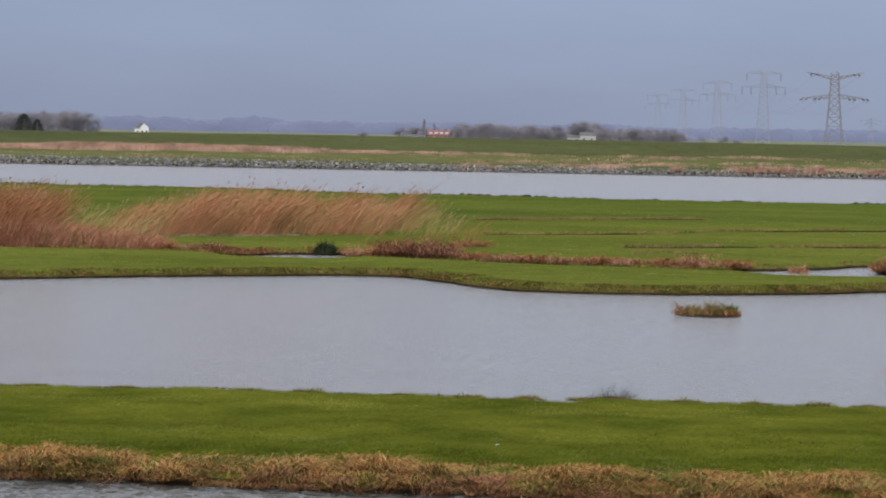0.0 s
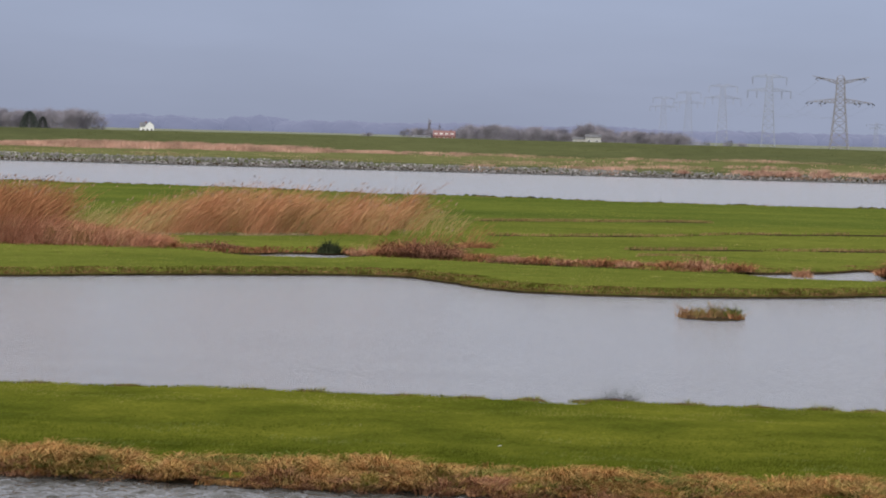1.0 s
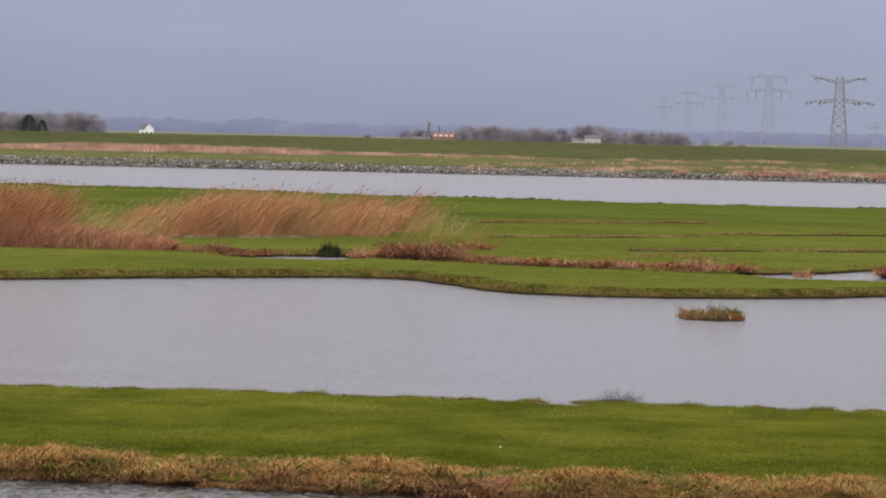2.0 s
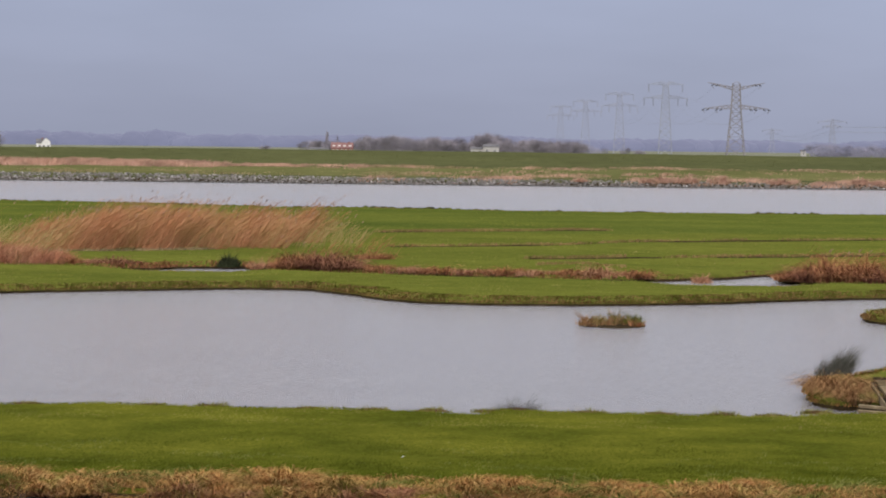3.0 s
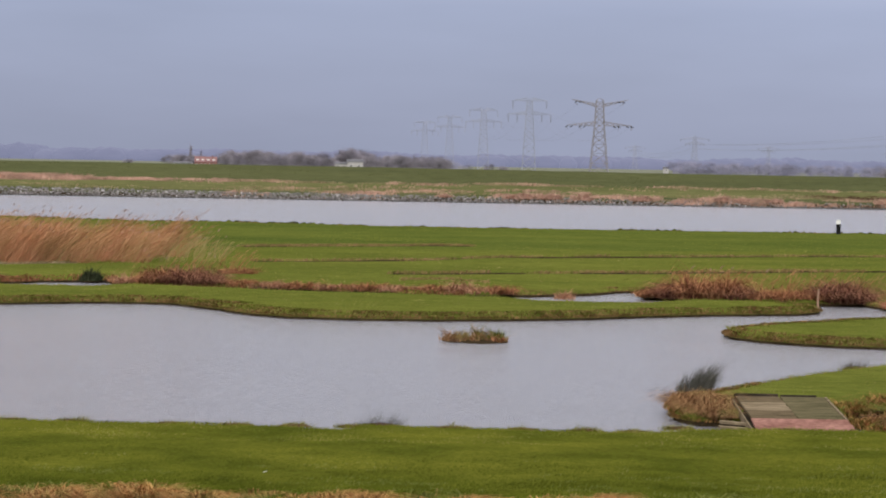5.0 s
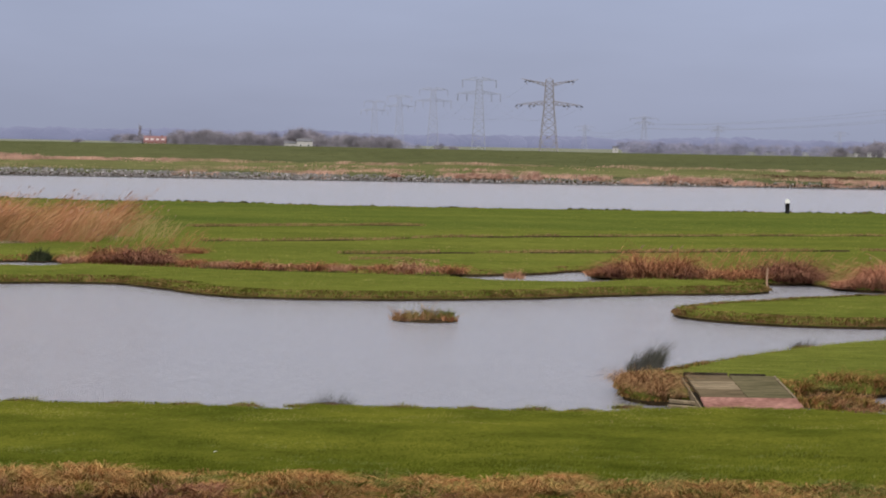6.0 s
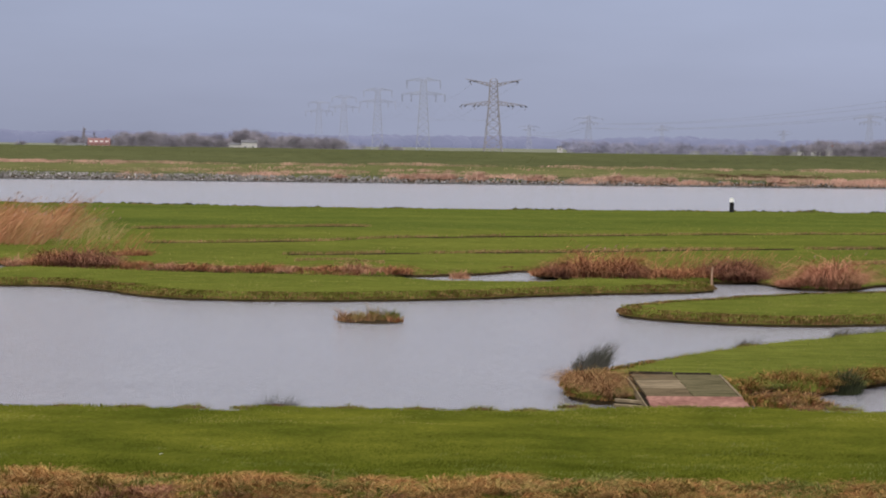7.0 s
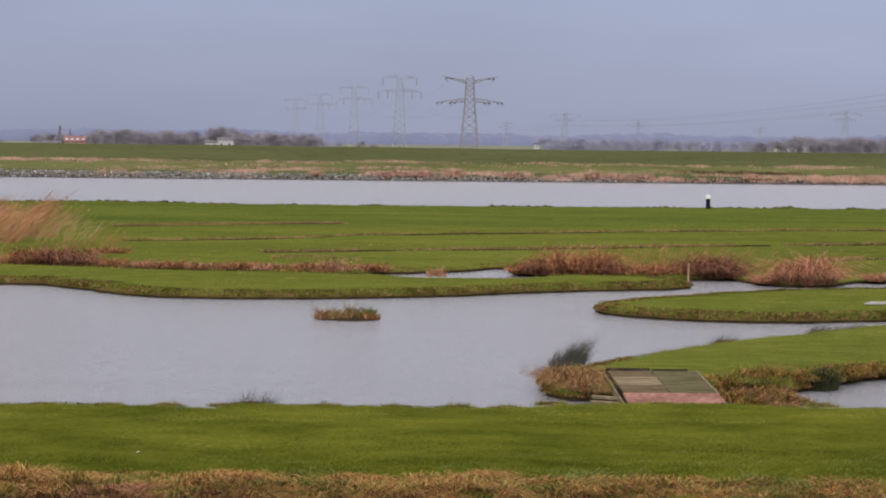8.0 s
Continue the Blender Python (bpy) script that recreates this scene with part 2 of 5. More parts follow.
M_STONE_WET = leafy("wet_dark_stone", ((0.035, 0.032, 0.03), (0.06, 0.056, 0.052), (0.025, 0.023, 0.02), (0.08, 0.075, 0.07)), 0.5, 0.4)
M_CLOD = leafy("turf_clods", ((0.03, 0.03, 0.016), (0.06, 0.07, 0.018), (0.045, 0.04, 0.02), (0.075, 0.085, 0.022), (0.10, 0.08, 0.04)))
M_DIKE_TURF = leafy("dike_turf_blades", ((0.085, 0.095, 0.034), (0.095, 0.105, 0.036), (0.11, 0.11, 0.045)))
M_BLADE_DARK = leafy("dark_grass_blades", ((0.051, 0.065, 0.007), (0.060, 0.073, 0.009), (0.055, 0.068, 0.007)))
M_REED_PALE = leafy("pale_greenish_reed", ((0.34, 0.25, 0.12), (0.26, 0.22, 0.08), (0.42, 0.28, 0.16)))
M_REED_DARK = leafy("dark_red_reed", ((0.32, 0.145, 0.075), (0.24, 0.10, 0.05), (0.38, 0.20, 0.10), (0.28, 0.14, 0.065)))
M_FRINGE_DRY = leafy("straw_and_green", ((0.24, 0.17, 0.07), (0.12, 0.14, 0.025), (0.30, 0.20, 0.10), (0.14, 0.08, 0.04)))
M_WOOD_GREEN = surface("algae_green_planks", (0.066, 0.06, 0.032), (0.128, 0.11, 0.063), 1.3, 7.0, 0.8, 0.5, 0.01, (0.880, 5.280, 0.880))
M_WOOD_BROWN = surface("damp_brown_planks", (0.066, 0.052, 0.031), (0.14, 0.108, 0.067), 1.3, 7.0, 0.8, 0.5, 0.01, (1, 6, 1))
M_PALE = surface("pale_grey_boards", (0.37, 0.36, 0.345), (0.46, 0.45, 0.435), 1.5, 12.0, 0.8, 0.3, 0.01)
M_STAKE = surface("pale_stake_wood", (0.30, 0.19, 0.13), (0.42, 0.28, 0.20), 2.0, 14.0, 0.8, 0.3, 0.01)

# open water: dark below, with wind ripples that mirror the sky


def open_water(name, strength):
    m, n, l, b = node_mat(name, 0.16, 0.0, 0.5)
    b.inputs["IOR"].default_value = 1.33
    big = noise_node(n, l, 0.35, 3.0, (0.5, 1.5, 1))
    small = noise_node(n, l, 3.0, 5.0, (0.55, 1.4, 1), 0.65)
    l.new(ramp_node(n, l, big, ((0.3, (0.183, 0.181, 0.197)), (0.7, (0.204, 0.201, 0.219)))), b.inputs["Base Color"])
    add = n.new("ShaderNodeMath")
    add.operation = "MULTIPLY_ADD"
    add.inputs[1].default_value = 0.22
    l.new(big, add.inputs[0])
    l.new(small, add.inputs[2])
    bump_node(n, l, b, add.outputs[0], strength, 0.22)
    return m


M_WATER = open_water("rippled_water", 0.9)
M_CANAL = open_water("choppy_canal_water", 1.15)

M_DITCH, n, l, b = node_mat("peaty_ditch_water", 0.04, 0.0, 0.3)
b.inputs["IOR"].default_value = 1.33
d_big = noise_node(n, l, 1.1, 3.0, (0.5, 1.6, 1))
d_small = noise_node(n, l, 7.0, 3.0, (0.5, 1.2, 1), 0.55)
l.new(ramp_node(n, l, d_big, ((0.3, (0.028, 0.026, 0.023)), (0.7, (0.046, 0.043, 0.038)))), b.inputs["Base Color"])
d_add = n.new("ShaderNodeMath")
d_add.operation = "MULTIPLY_ADD"
d_add.inputs[1].default_value = 0.6
l.new(d_big, d_add.inputs[0])
l.new(d_small, d_add.inputs[2])
bump_node(n, l, b, d_add.outputs[0], 0.8, 0.05)

# far woods: the haze of several kilometres of air is put in as blue emission
M_FAR_WOODS, n, l, b = node_mat("distant_woods_haze_glow", 0.9)
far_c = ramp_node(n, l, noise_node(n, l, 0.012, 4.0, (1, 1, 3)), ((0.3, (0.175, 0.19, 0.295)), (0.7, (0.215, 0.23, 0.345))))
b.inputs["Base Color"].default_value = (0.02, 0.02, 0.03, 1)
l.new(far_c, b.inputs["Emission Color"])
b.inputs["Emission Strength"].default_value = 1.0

# ---- helpers of this scene ----


def empty(name, m, label, category, group=""):
    o = new(name)
    o.matrix_basis = m
    return tagged(o, label, category, group)


def link_bm(name, bm, mat, smooth=False):
    me = bpy.data.meshes.new(name)
    bm.to_mesh(me)
    bm.free()
    me.materials.append(mat)
    if smooth:
        me.shade_smooth()
    return new(name, me)


def part(name, bm, mat, parent, label=""):
    o = link_bm(name, bm, mat)
    o.parent = parent
    return tagged(o, label)


def array_mesh(name, verts, faces, mat, parent=None):
    """A mesh object out of an (n, 3) array and an (m, 3) or (m, 4) array of indices."""
    me = bpy.data.meshes.new(name)
    verts, faces = np.asarray(verts, np.float32), np.asarray(faces, np.int32)
    k = faces.shape[1]
    me.vertices.add(len(verts))
    me.vertices.foreach_set("co", verts.ravel())
    me.loops.add(faces.size)
    me.loops.foreach_set("vertex_index", faces.ravel())
    me.polygons.add(len(faces))
    me.polygons.foreach_set("loop_start", np.arange(0, faces.size, k, dtype=np.int32))
    me.update(calc_edges=True)
    me.validate()
    me.materials.append(mat)
    o = new(name, me)
    o.parent = parent
    return o


def blade_arrays(base, height, lean, width, rng, droop=0.5, spread=0.25, bend=1.5, joints=(0.0, 0.4, 0.75, 1.0)):
    """Curved tapering blades: base (n, 3), height and width (n,), lean (n, 2) sideways as a share of the height."""
    n = len(base)
    ang = rng.uniform(0, 2 * np.pi, n)
    side = np.stack([np.cos(ang) * 0.5 + np.sign(np.cos(ang)) * 0.5, np.sin(ang) * 0.6, np.zeros(n)], 1) * width[:, None] * 0.5
    lean = lean + rng.normal(0, spread, (n, 2))
    ring = []
    for s in joints:
        off = np.zeros((n, 3))
        off[:, :2] = lean * (s ** bend) * height[:, None]
        off[:, 2] = height * (s - droop * 0.45 * s ** 3)
        taper = 1 - 0.2 * s - 0.4 * s * s
        ring += [base + off - side * taper, base + off + side * taper] if s < 1 else [base + off]
    k = len(ring)
    t = [(2 * i, 2 * i + 1, 2 * i + 3) for i in range(k // 2 - 1)] + [(2 * i, 2 * i + 3, 2 * i + 2) for i in range(k // 2 - 1)] + [(k - 3, k - 2, k - 1)]
    f = (np.arange(n) * k)[:, None, None] + np.array(t)[None]
    return np.stack(ring, 1).reshape(-1, 3), f.reshape(-1, 3)


def blades(name, base, height, lean, width, mat, seed, parent=None, droop=0.5, spread=0.25, joints=(0.0, 0.4, 0.75, 1.0)):
    rng = np.random.default_rng(seed)
    base = np.asarray(base, float)
    n = len(base)
    v, f = blade_arrays(base, np.broadcast_to(height, n) * rng.uniform(0.55, 1.15, n), np.broadcast_to(np.asarray(lean, float), (n, 2)),
                        np.broadcast_to(width, n) * rng.uniform(0.7, 1.3, n), rng, droop, spread, 1.5, joints)
    return array_mesh(name, v, f, mat, parent)


def curve_closed(ctrl, step, jag, seed):
    """A smooth closed outline through a few corners, with the small unevenness of an eroded bank."""
    p = np.array(ctrl, float)
    out = []
    for i in range(len(p)):
        a, b_, c, d = p[i - 1], p[i], p[(i + 1) % len(p)], p[(i + 2) % len(p)]
        k = max(2, int(np.linalg.norm(c - b_) / step))
        ta = np.linalg.norm(b_ - a) ** 0.5, np.linalg.norm(c - b_) ** 0.5, np.linalg.norm(d - c) ** 0.5
        t0, t1 = 0.0, ta[0]
        t2, t3 = ta[0] + ta[1], sum(ta)
        for s in np.arange(k) / k:
            t = t1 + s * (t2 - t1)
            a1 = (t1 - t) / (t1 - t0) * a + (t - t0) / (t1 - t0) * b_
            a2 = (t2 - t) / (t2 - t1) * b_ + (t - t1) / (t2 - t1) * c
            a3 = (t3 - t) / (t3 - t2) * c + (t - t2) / (t3 - t2) * d
            b1 = (t2 - t) / (t2 - t0) * a1 + (t - t0) / (t2 - t0) * a2
            b2 = (t3 - t) / (t3 - t1) * a2 + (t - t1) / (t3 - t1) * a3
            out.append((t2 - t) / (t2 - t1) * b1 + (t - t1) / (t2 - t1) * b2)
    q = np.array(out)
    for i, (x, y) in enumerate(q):
        q[i, 0] += jag * noise.noise((x * 0.9, y * 0.9, seed)) + 0.5 * jag * noise.noise((x * 3.1, y * 3.1, seed))
        q[i, 1] += jag * noise.noise((x * 0.9, y * 0.9, seed + 7)) + 0.5 * jag * noise.noise((x * 3.1, y * 3.1, seed + 9))
    return q


def inside(q, xy):
    """Which of the points xy lie within the closed outline q."""
    x, y = xy[:, 0], xy[:, 1]
    hit = np.zeros(len(xy), bool)
    for (x0, y0), (x1, y1) in zip(q, np.roll(q, -1, 0)):
        if y0 != y1:
            hit ^= ((y0 > y) != (y1 > y)) & (x < (x1 - x0) * (y - y0) / (y1 - y0) + x0)
    return hit


def normals_in(q):
    t = np.roll(q, -1, 0) - np.roll(q, 1, 0)
    nrm = np.stack([-t[:, 1], t[:, 0]], 1) / np.maximum(np.linalg.norm(t, axis=1), 1e-6)[:, None]
    area = np.sum(q[:, 0] * np.roll(q[:, 1], -1) - q[:, 1] * np.roll(q[:, 0], -1))
    return nrm if area > 0 else -nrm


def relief(x, y, amp):
    return amp * (noise.noise((x * 0.25, y * 0.25, 3)) + 0.5 * noise.noise((x * 0.9, y * 0.9, 5)))


def mid_fall(x, y):
    """How far the narrow strip lies lower towards its far ditch."""
    near_ = np.interp(x, [-24, -9, -4, 2, 14], [87.5, 95.8, 89.0, 88.5, 96.0])
    far_ = np.interp(x, [-24, -10, -4, 2, 14], [108.0, 106.3, 103.3, 101.4, 99.5])
    here = np.interp(x, [-17, -15, -11.5, -10, 3.5, 5, 9, 10.5], [0, 1, 1, 0, 0, 1, 1, 0])
    return float(0.14 * here * np.clip((y - near_ - 2) / (far_ - near_ - 2), 0, 1))


def land(name, label, ctrl, top, mat, step, grid, jag=0.12, shoulder=0.3, amp=0.03, seed=0.0, fall=None, foot=0.1):
    """A piece of land that stands out of the water: muddy bank, rounded shoulder and turf. Returns the outline."""
    from mathutils.geometry import delaunay_2d_cdt
    q = curve_closed(ctrl, step, jag, seed)
    nin = normals_in(q)
    rings = []
    for d, z in ((-0.10, -0.5), (0.0, 0.0), (0.02, min(foot, top * 0.6)), (shoulder * 0.12, top * 0.55), (shoulder * 0.4, top * 0.88), (shoulder, top)):
        p = q + nin * d
        rings.append([Vector((x, y, z + ((relief(x, y, amp) - (fall(x, y) * z / top if fall else 0)) if z > 0.1 else 0))) for x, y in p])
    inner = q + nin * shoulder
    lo, hi = inner.min(0), inner.max(0)
    gx, gy = np.meshgrid(np.arange(lo[0], hi[0], grid), np.arange(lo[1], hi[1], grid))
    g = np.stack([gx.ravel(), gy.ravel()], 1)
    g += np.random.default_rng(int(seed * 10) + 1).uniform(-0.2, 0.2, g.shape) * grid
    g = g[inside(inner, g)]
    pts = [Vector(p) for p in inner] + [Vector(p) for p in g]
    n0 = len(inner)
    vs, _, fs, *_ = delaunay_2d_cdt(pts, [], [list(range(n0))], 1, 1e-4)
    bm = bmesh.new()
    layers = [[bm.verts.new(v) for v in ring] for ring in rings[:-1]]
    topv = [bm.verts.new((v.x, v.y, top + relief(v.x, v.y, amp) - (fall(v.x, v.y) if fall else 0))) for v in vs]
    layers.append(topv[:n0])
    ccw = np.sum(q[:, 0] * np.roll(q[:, 1], -1) - q[:, 1] * np.roll(q[:, 0], -1)) > 0
    for k, (a, b_) in enumerate(zip(layers, layers[1:])):
        for i in range(n0):
            j = (i + 1) % n0
            f4 = (a[i], a[j], b_[j], b_[i]) if ccw else (a[j], a[i], b_[i], b_[j])
            try:
                bm.faces.new(f4).material_index = 1 if k < 2 else 0
            except ValueError:
                pass
    for f3 in fs:
        try:
            bm.faces.new([topv[i] for i in f3])
        except ValueError:
            pass
    bmesh.ops.recalc_face_normals(bm, faces=bm.faces)
    o = link_bm(name, bm, mat, True)
    o.data.materials.append(M_MUD)
    tagged(o, label, "meadow", "", "structure")
    return q


def scatter(q, count, box, rng, inset=0.0):
    """Random spots on a piece of land, within the box x0, y0, x1, y1."""
    g = np.stack([rng.uniform(box[0], box[2], count), rng.uniform(box[1], box[3], count)], 1)
    return g[inside(q, g)]


def lifted(xy, z, amp=0.03):
    return np.array([(x, y, z + relief(x, y, amp)) for x, y in xy]).reshape(-1, 3)


def along(pts, count, rng, wide):
    """Random spots beside a line through the points, wide metres to either side."""
    p = np.array(pts, float)
    seg = np.linalg.norm(np.diff(p, axis=0), axis=1)
    s = rng.uniform(0, seg.sum(), count)
    cum = np.concatenate([[0], np.cumsum(seg)])
    i = np.clip(np.searchsorted(cum, s) - 1, 0, len(seg) - 1)
    f = ((s - cum[i]) / seg[i])[:, None]
    return p[i] * (1 - f) + p[i + 1] * f + rng.normal(0, wide, (count, 2))


def bm_box(bm, lo, hi, bevel=0.0):
    r = bmesh.ops.create_cube(bm, size=1.0)
    for v in r["verts"]:
        v.co = Vector([l_ + (c + 0.5) * (h - l_) for c, l_, h in zip(v.co, lo, hi)])
    if bevel:
        es = {e for v in r["verts"] for e in v.link_edges}
        bmesh.ops.bevel(bm, geom=list(es), offset=bevel, segments=1, affect="EDGES")


def bm_strut(bm, a, b_, w, w2=None):
    """A square bar from a to b_."""
    a, b_ = Vector(a), Vector(b_)
    d = (b_ - a).normalized()
    u = d.orthogonal().normalized()
    v = d.cross(u)
    w2 = w if w2 is None else w2
    ring = [[bm.verts.new(p + (u * x + v * y) * h * 0.5) for x, y in ((1, 1), (-1, 1), (-1, -1), (1, -1))] for p, h in ((a, w), (b_, w2))]
    for i in range(4):
        j = (i + 1) % 4
        bm.faces.new((ring[0][i], ring[0][j], ring[1][j], ring[1][i]))
    bm.faces.new(ring[0][::-1])
    bm.faces.new(ring[1])


# ---- ground, water, land ----
# profile of the whole sheet from the dike that the camera stands on to the polder behind the far dike
PROFILE = ((-80, 3.4), (2.5, 3.4), (5, 3.1), (22, -0.4), (26, -0.9), (345, -0.9), (350.5, -0.35), (352, 0.05), (354.5, 0.65), (357, 1.0), (362, 1.35),
           (368, 1.85), (372, 2.05), (375, 2.2), (385, 3.1), (395, 3.95), (399, 4.12), (402, 4.12), (404, 3.9), (424, -0.9), (430, -1.0))
ys = [p[0] for p in PROFILE]
zs = [p[1] for p in PROFILE]
ROWS = list(np.unique(np.concatenate([np.array(ys), np.arange(352, 404, 1.6), np.array([470, 600, 800, 1100, 1500, 2000, 2700, 3500, 4900])])))
COLS = list(np.concatenate([[-2600, -1500, -800, -400, -250], np.arange(-150, 151, 4.0), [250, 400, 800, 1500, 2600]]))


def dike_z(x, y):
    z = float(np.interp(y, ys, zs))
    if 352 < y < 404 and abs(x) < 300:
        z += 0.12 * noise.noise((x * 0.03, y * 0.05, 1)) + 0.08 * noise.noise((x * 0.2, y * 0.3, 2))
    if 375 < y < 404:
        z -= 0.28 * min(1.0, max(0.0, (x + 10) / 60)) * min(1.0, (y - 375) / 20)
    return z


gv = [(x, y, dike_z(x, y)) for y in ROWS for x in COLS]
nc = len(COLS)
gf = [(r * nc + c, r * nc + c + 1, (r + 1) * nc + c + 1, (r + 1) * nc + c) for r in range(len(ROWS) - 1) for c in range(nc - 1)]
ground = array_mesh("ground", gv, gf, M_GROUND)
ground.data.materials.append(M_DIKE)
ground.data.materials.append(M_MUD)
ground.data.materials.append(M_BERM)
for p in ground.data.polygons:
    p.material_index = 3 if 356 < p.center.y < 371.5 else 1 if (p.center.y < 22 or 353 < p.center.y < 425) else (2 if p.center.y < 353 else 0)
ground.data.shade_smooth()
tagged(ground, "flat grassy polder with a long green dike", "ground", "", "structure")

bm = bmesh.new()
xs_w = np.arange(-420, 421, 60)
ys_w = np.arange(45, 370, 17.2)[:19]
wv = [[bm.verts.new((x, y, 0)) for x in xs_w] for y in ys_w]
for r in range(len(ys_w) - 1):
    for c in range(len(xs_w) - 1):
        bm.faces.new((wv[r][c], wv[r][c + 1], wv[r + 1][c + 1], wv[r + 1][c]))
water = link_bm("water", bm, M_WATER, True)
water.data.materials.append(M_CANAL)
for p in water.data.polygons:
    p.material_index = 1 if p.center.y > 190 else 0
xs_d = np.concatenate([[-420, -300, -180, -100, -50, -25], np.arange(-14, 14.01, 0.06), [25, 50, 100, 180, 300, 420]])
ys_d = np.concatenate([[19, 26, 31], np.arange(34, 40.6, 0.07), [45]])
gx, gy = np.meshgrid(xs_d, ys_d)
gz = np.zeros_like(gx)
rng = np.random.default_rng(17)
for k in range(26):
    wave_l, wave_a = rng.uniform(0.17, 0.42), rng.normal(1.35, 0.4)
    gz += 0.0185 * wave_l * np.sin((gx * math.cos(wave_a) + gy * math.sin(wave_a)) * 6.283 / wave_l + rng.uniform(0, 6.28))
gz *= np.clip((14 - abs(gx)) / 2, 0, 1) * np.clip((gy - 33.9) / 1.0, 0, 1) * np.clip((40.6 - gy) / 0.6, 0, 1)
nd = len(xs_d)
quad = (np.arange(len(ys_d) - 1)[:, None] * nd + np.arange(nd - 1)[None]).ravel()
ditch = array_mesh("water_ditch", np.stack([gx.ravel(), gy.ravel(), gz.ravel()], 1), np.stack([quad, quad + 1, quad + nd + 1, quad + nd], 1), M_DITCH)
ditch.data.shade_smooth()
tagged(ditch, "dark peaty ditch water with small choppy ripples", "water", "", "structure")
tagged(water, "grey wind-rippled lake, ditch and canal water", "water", "", "structure")

NEAR = [(-45, 43.0), (-20, 40.6), (-8.85, 39.3), (-4, 38.8), (3, 38.2), (12, 37.4), (45, 35.5), (45, 50.0), (20, 51.1), (11.2, 51.2), (9.9, 51.3), (8.7, 51.9), (6.5, 51.8),
        (5.45, 51.5), (4.5, 50.9), (3.0, 51.1), (1.4, 51.2), (0.1, 51.4), (-0.5, 51.6), (-1.1, 50.6), (-2.1, 51.0), (-3.2, 51.2), (-5.2, 51.3), (-7.4, 51.6), (-11.5, 51.5), (-20, 51.5), (-45, 51)]
MID = [(-70, 70), (-40, 82), (-24, 87.5), (-20.2, 89.4), (-17, 91.8), (-13.5, 94), (-9.9, 95.8), (-8, 95.7), (-5.8, 92.3), (-3.9, 89.0), (-1.4, 88.1), (2, 88.5), (5.8, 90.4), (9.8, 93.6),
       (13.9, 95.6), (14.6, 97.2), (14.2, 99.4), (12.6, 100.8), (8.9, 101.1), (4.5, 100.9), (0.45, 101.8), (-4.9, 103.5), (-7.5, 105.1), (-10.6, 106.5), (-14.5, 107.1), (-17.8, 108), (-24.2, 108), (-45, 108), (-70, 106)]
FAR = [(-75, 107.5), (-45, 109.2), (-24, 109.2), (-16.3, 109.4), (-14.9, 109.6), (-14.0, 110.7), (-11.6, 111.8), (-10.9, 109.3), (-8.8, 106.8), (-5.9, 106.9), (-1.6, 106), (2.5, 104.4), (4.5, 105.0), (6.9, 107.1), (9.0, 110.2),
       (9.5, 105.0), (11.8, 103.4), (14.7, 102), (16.8, 102.2), (17.2, 100.2), (17.9, 98.0), (19.6, 98.2), (20.7, 100.5), (22.2, 101.4), (32, 103), (70, 106), (71.5, 208.4), (45.8, 209.0), (30.2, 208.5), (13.4, 207.4), (-3.2, 208.1), (-13.5, 212.4), (-20.1, 212.6), (-32.1, 221.3), (-44.6, 223.4), (-71.5, 227.1)]
SPIT = [(9.58, 83.0), (9.7, 81.8), (10.6, 79.8), (12.2, 78.5), (14.5, 78.0), (17.3, 79), (45, 84.5), (43.29, 98.60), (20.68, 93.51), (15.01, 90.52), (12.89, 88.12), (11.16, 86.29), (10.25, 84.7)]
RIGHT = [(5.58, 56.8), (5.52, 54.9), (5.9, 54.2), (6.6, 54.3), (8.5, 55.2), (9.1, 55.9), (10, 56.9), (10.5, 56.2), (11.1, 56.9), (12.1, 58.4), (13.1, 59.6), (20, 64.5), (45, 70), (44.28, 79.21), (21.65, 76.36), (16.24, 73.80), (14.56, 71.83),
         (13.09, 69.86), (11.32, 67.99), (9.54, 65.14), (7.87, 62.29), (7.18, 60.91), (6.40, 59.24), (5.8, 58.6)]
ISLET = [(1.35, 78.7), (2.2, 77.8), (3.0, 78.4), (2.95, 80.2), (2.1, 80.8), (1.45, 80.2)]
q_near = land("meadow_1", "short grazed green meadow beside a ditch", NEAR, 0.2, M_MEADOW, 0.25, 0.8, 0.13, 0.35, 0.03, 1.0, None, 0.12)
q_mid = land("meadow_2", "narrow green strip of grass between two waters", MID, 0.26, M_PASTURE, 0.5, 1.6, 0.2, 0.8, 0.02, 2.0, mid_fall, 0.07)
q_far = land("meadow_3", "wide green pasture with shallow drains", FAR, 0.24, M_PASTURE, 1.0, 4.0, 0.25, 0.5, 0.05, 3.0)
parcel = bpy.data.objects["meadow_3"].data
parcel.materials.append(M_PARCEL)
for p in parcel.polygons:
    if p.material_index == 0 and p.center.y > 152 + 0.28 * (p.center.x + 8):
        p.material_index = 2
q_spit = land("meadow_4", "green grassy spit in the lake", SPIT, 0.26, M_PASTURE, 0.4, 1.5, 0.15, 0.75, 0.03, 4.0, None, 0.07)
q_right = land("meadow_5", "green meadow behind a plank bridge", RIGHT, 0.28, M_PASTURE, 0.3, 1.0, 0.12, 0.35, 0.03, 5.0)
q_islet = land("islet", "tiny overgrown islet in the lake", ISLET, 0.05, M_MUD, 0.2, 0.4, 0.1, 0.25, 0.02, 6.0)


# ---- far bank: stones and dry grass of the dike ----


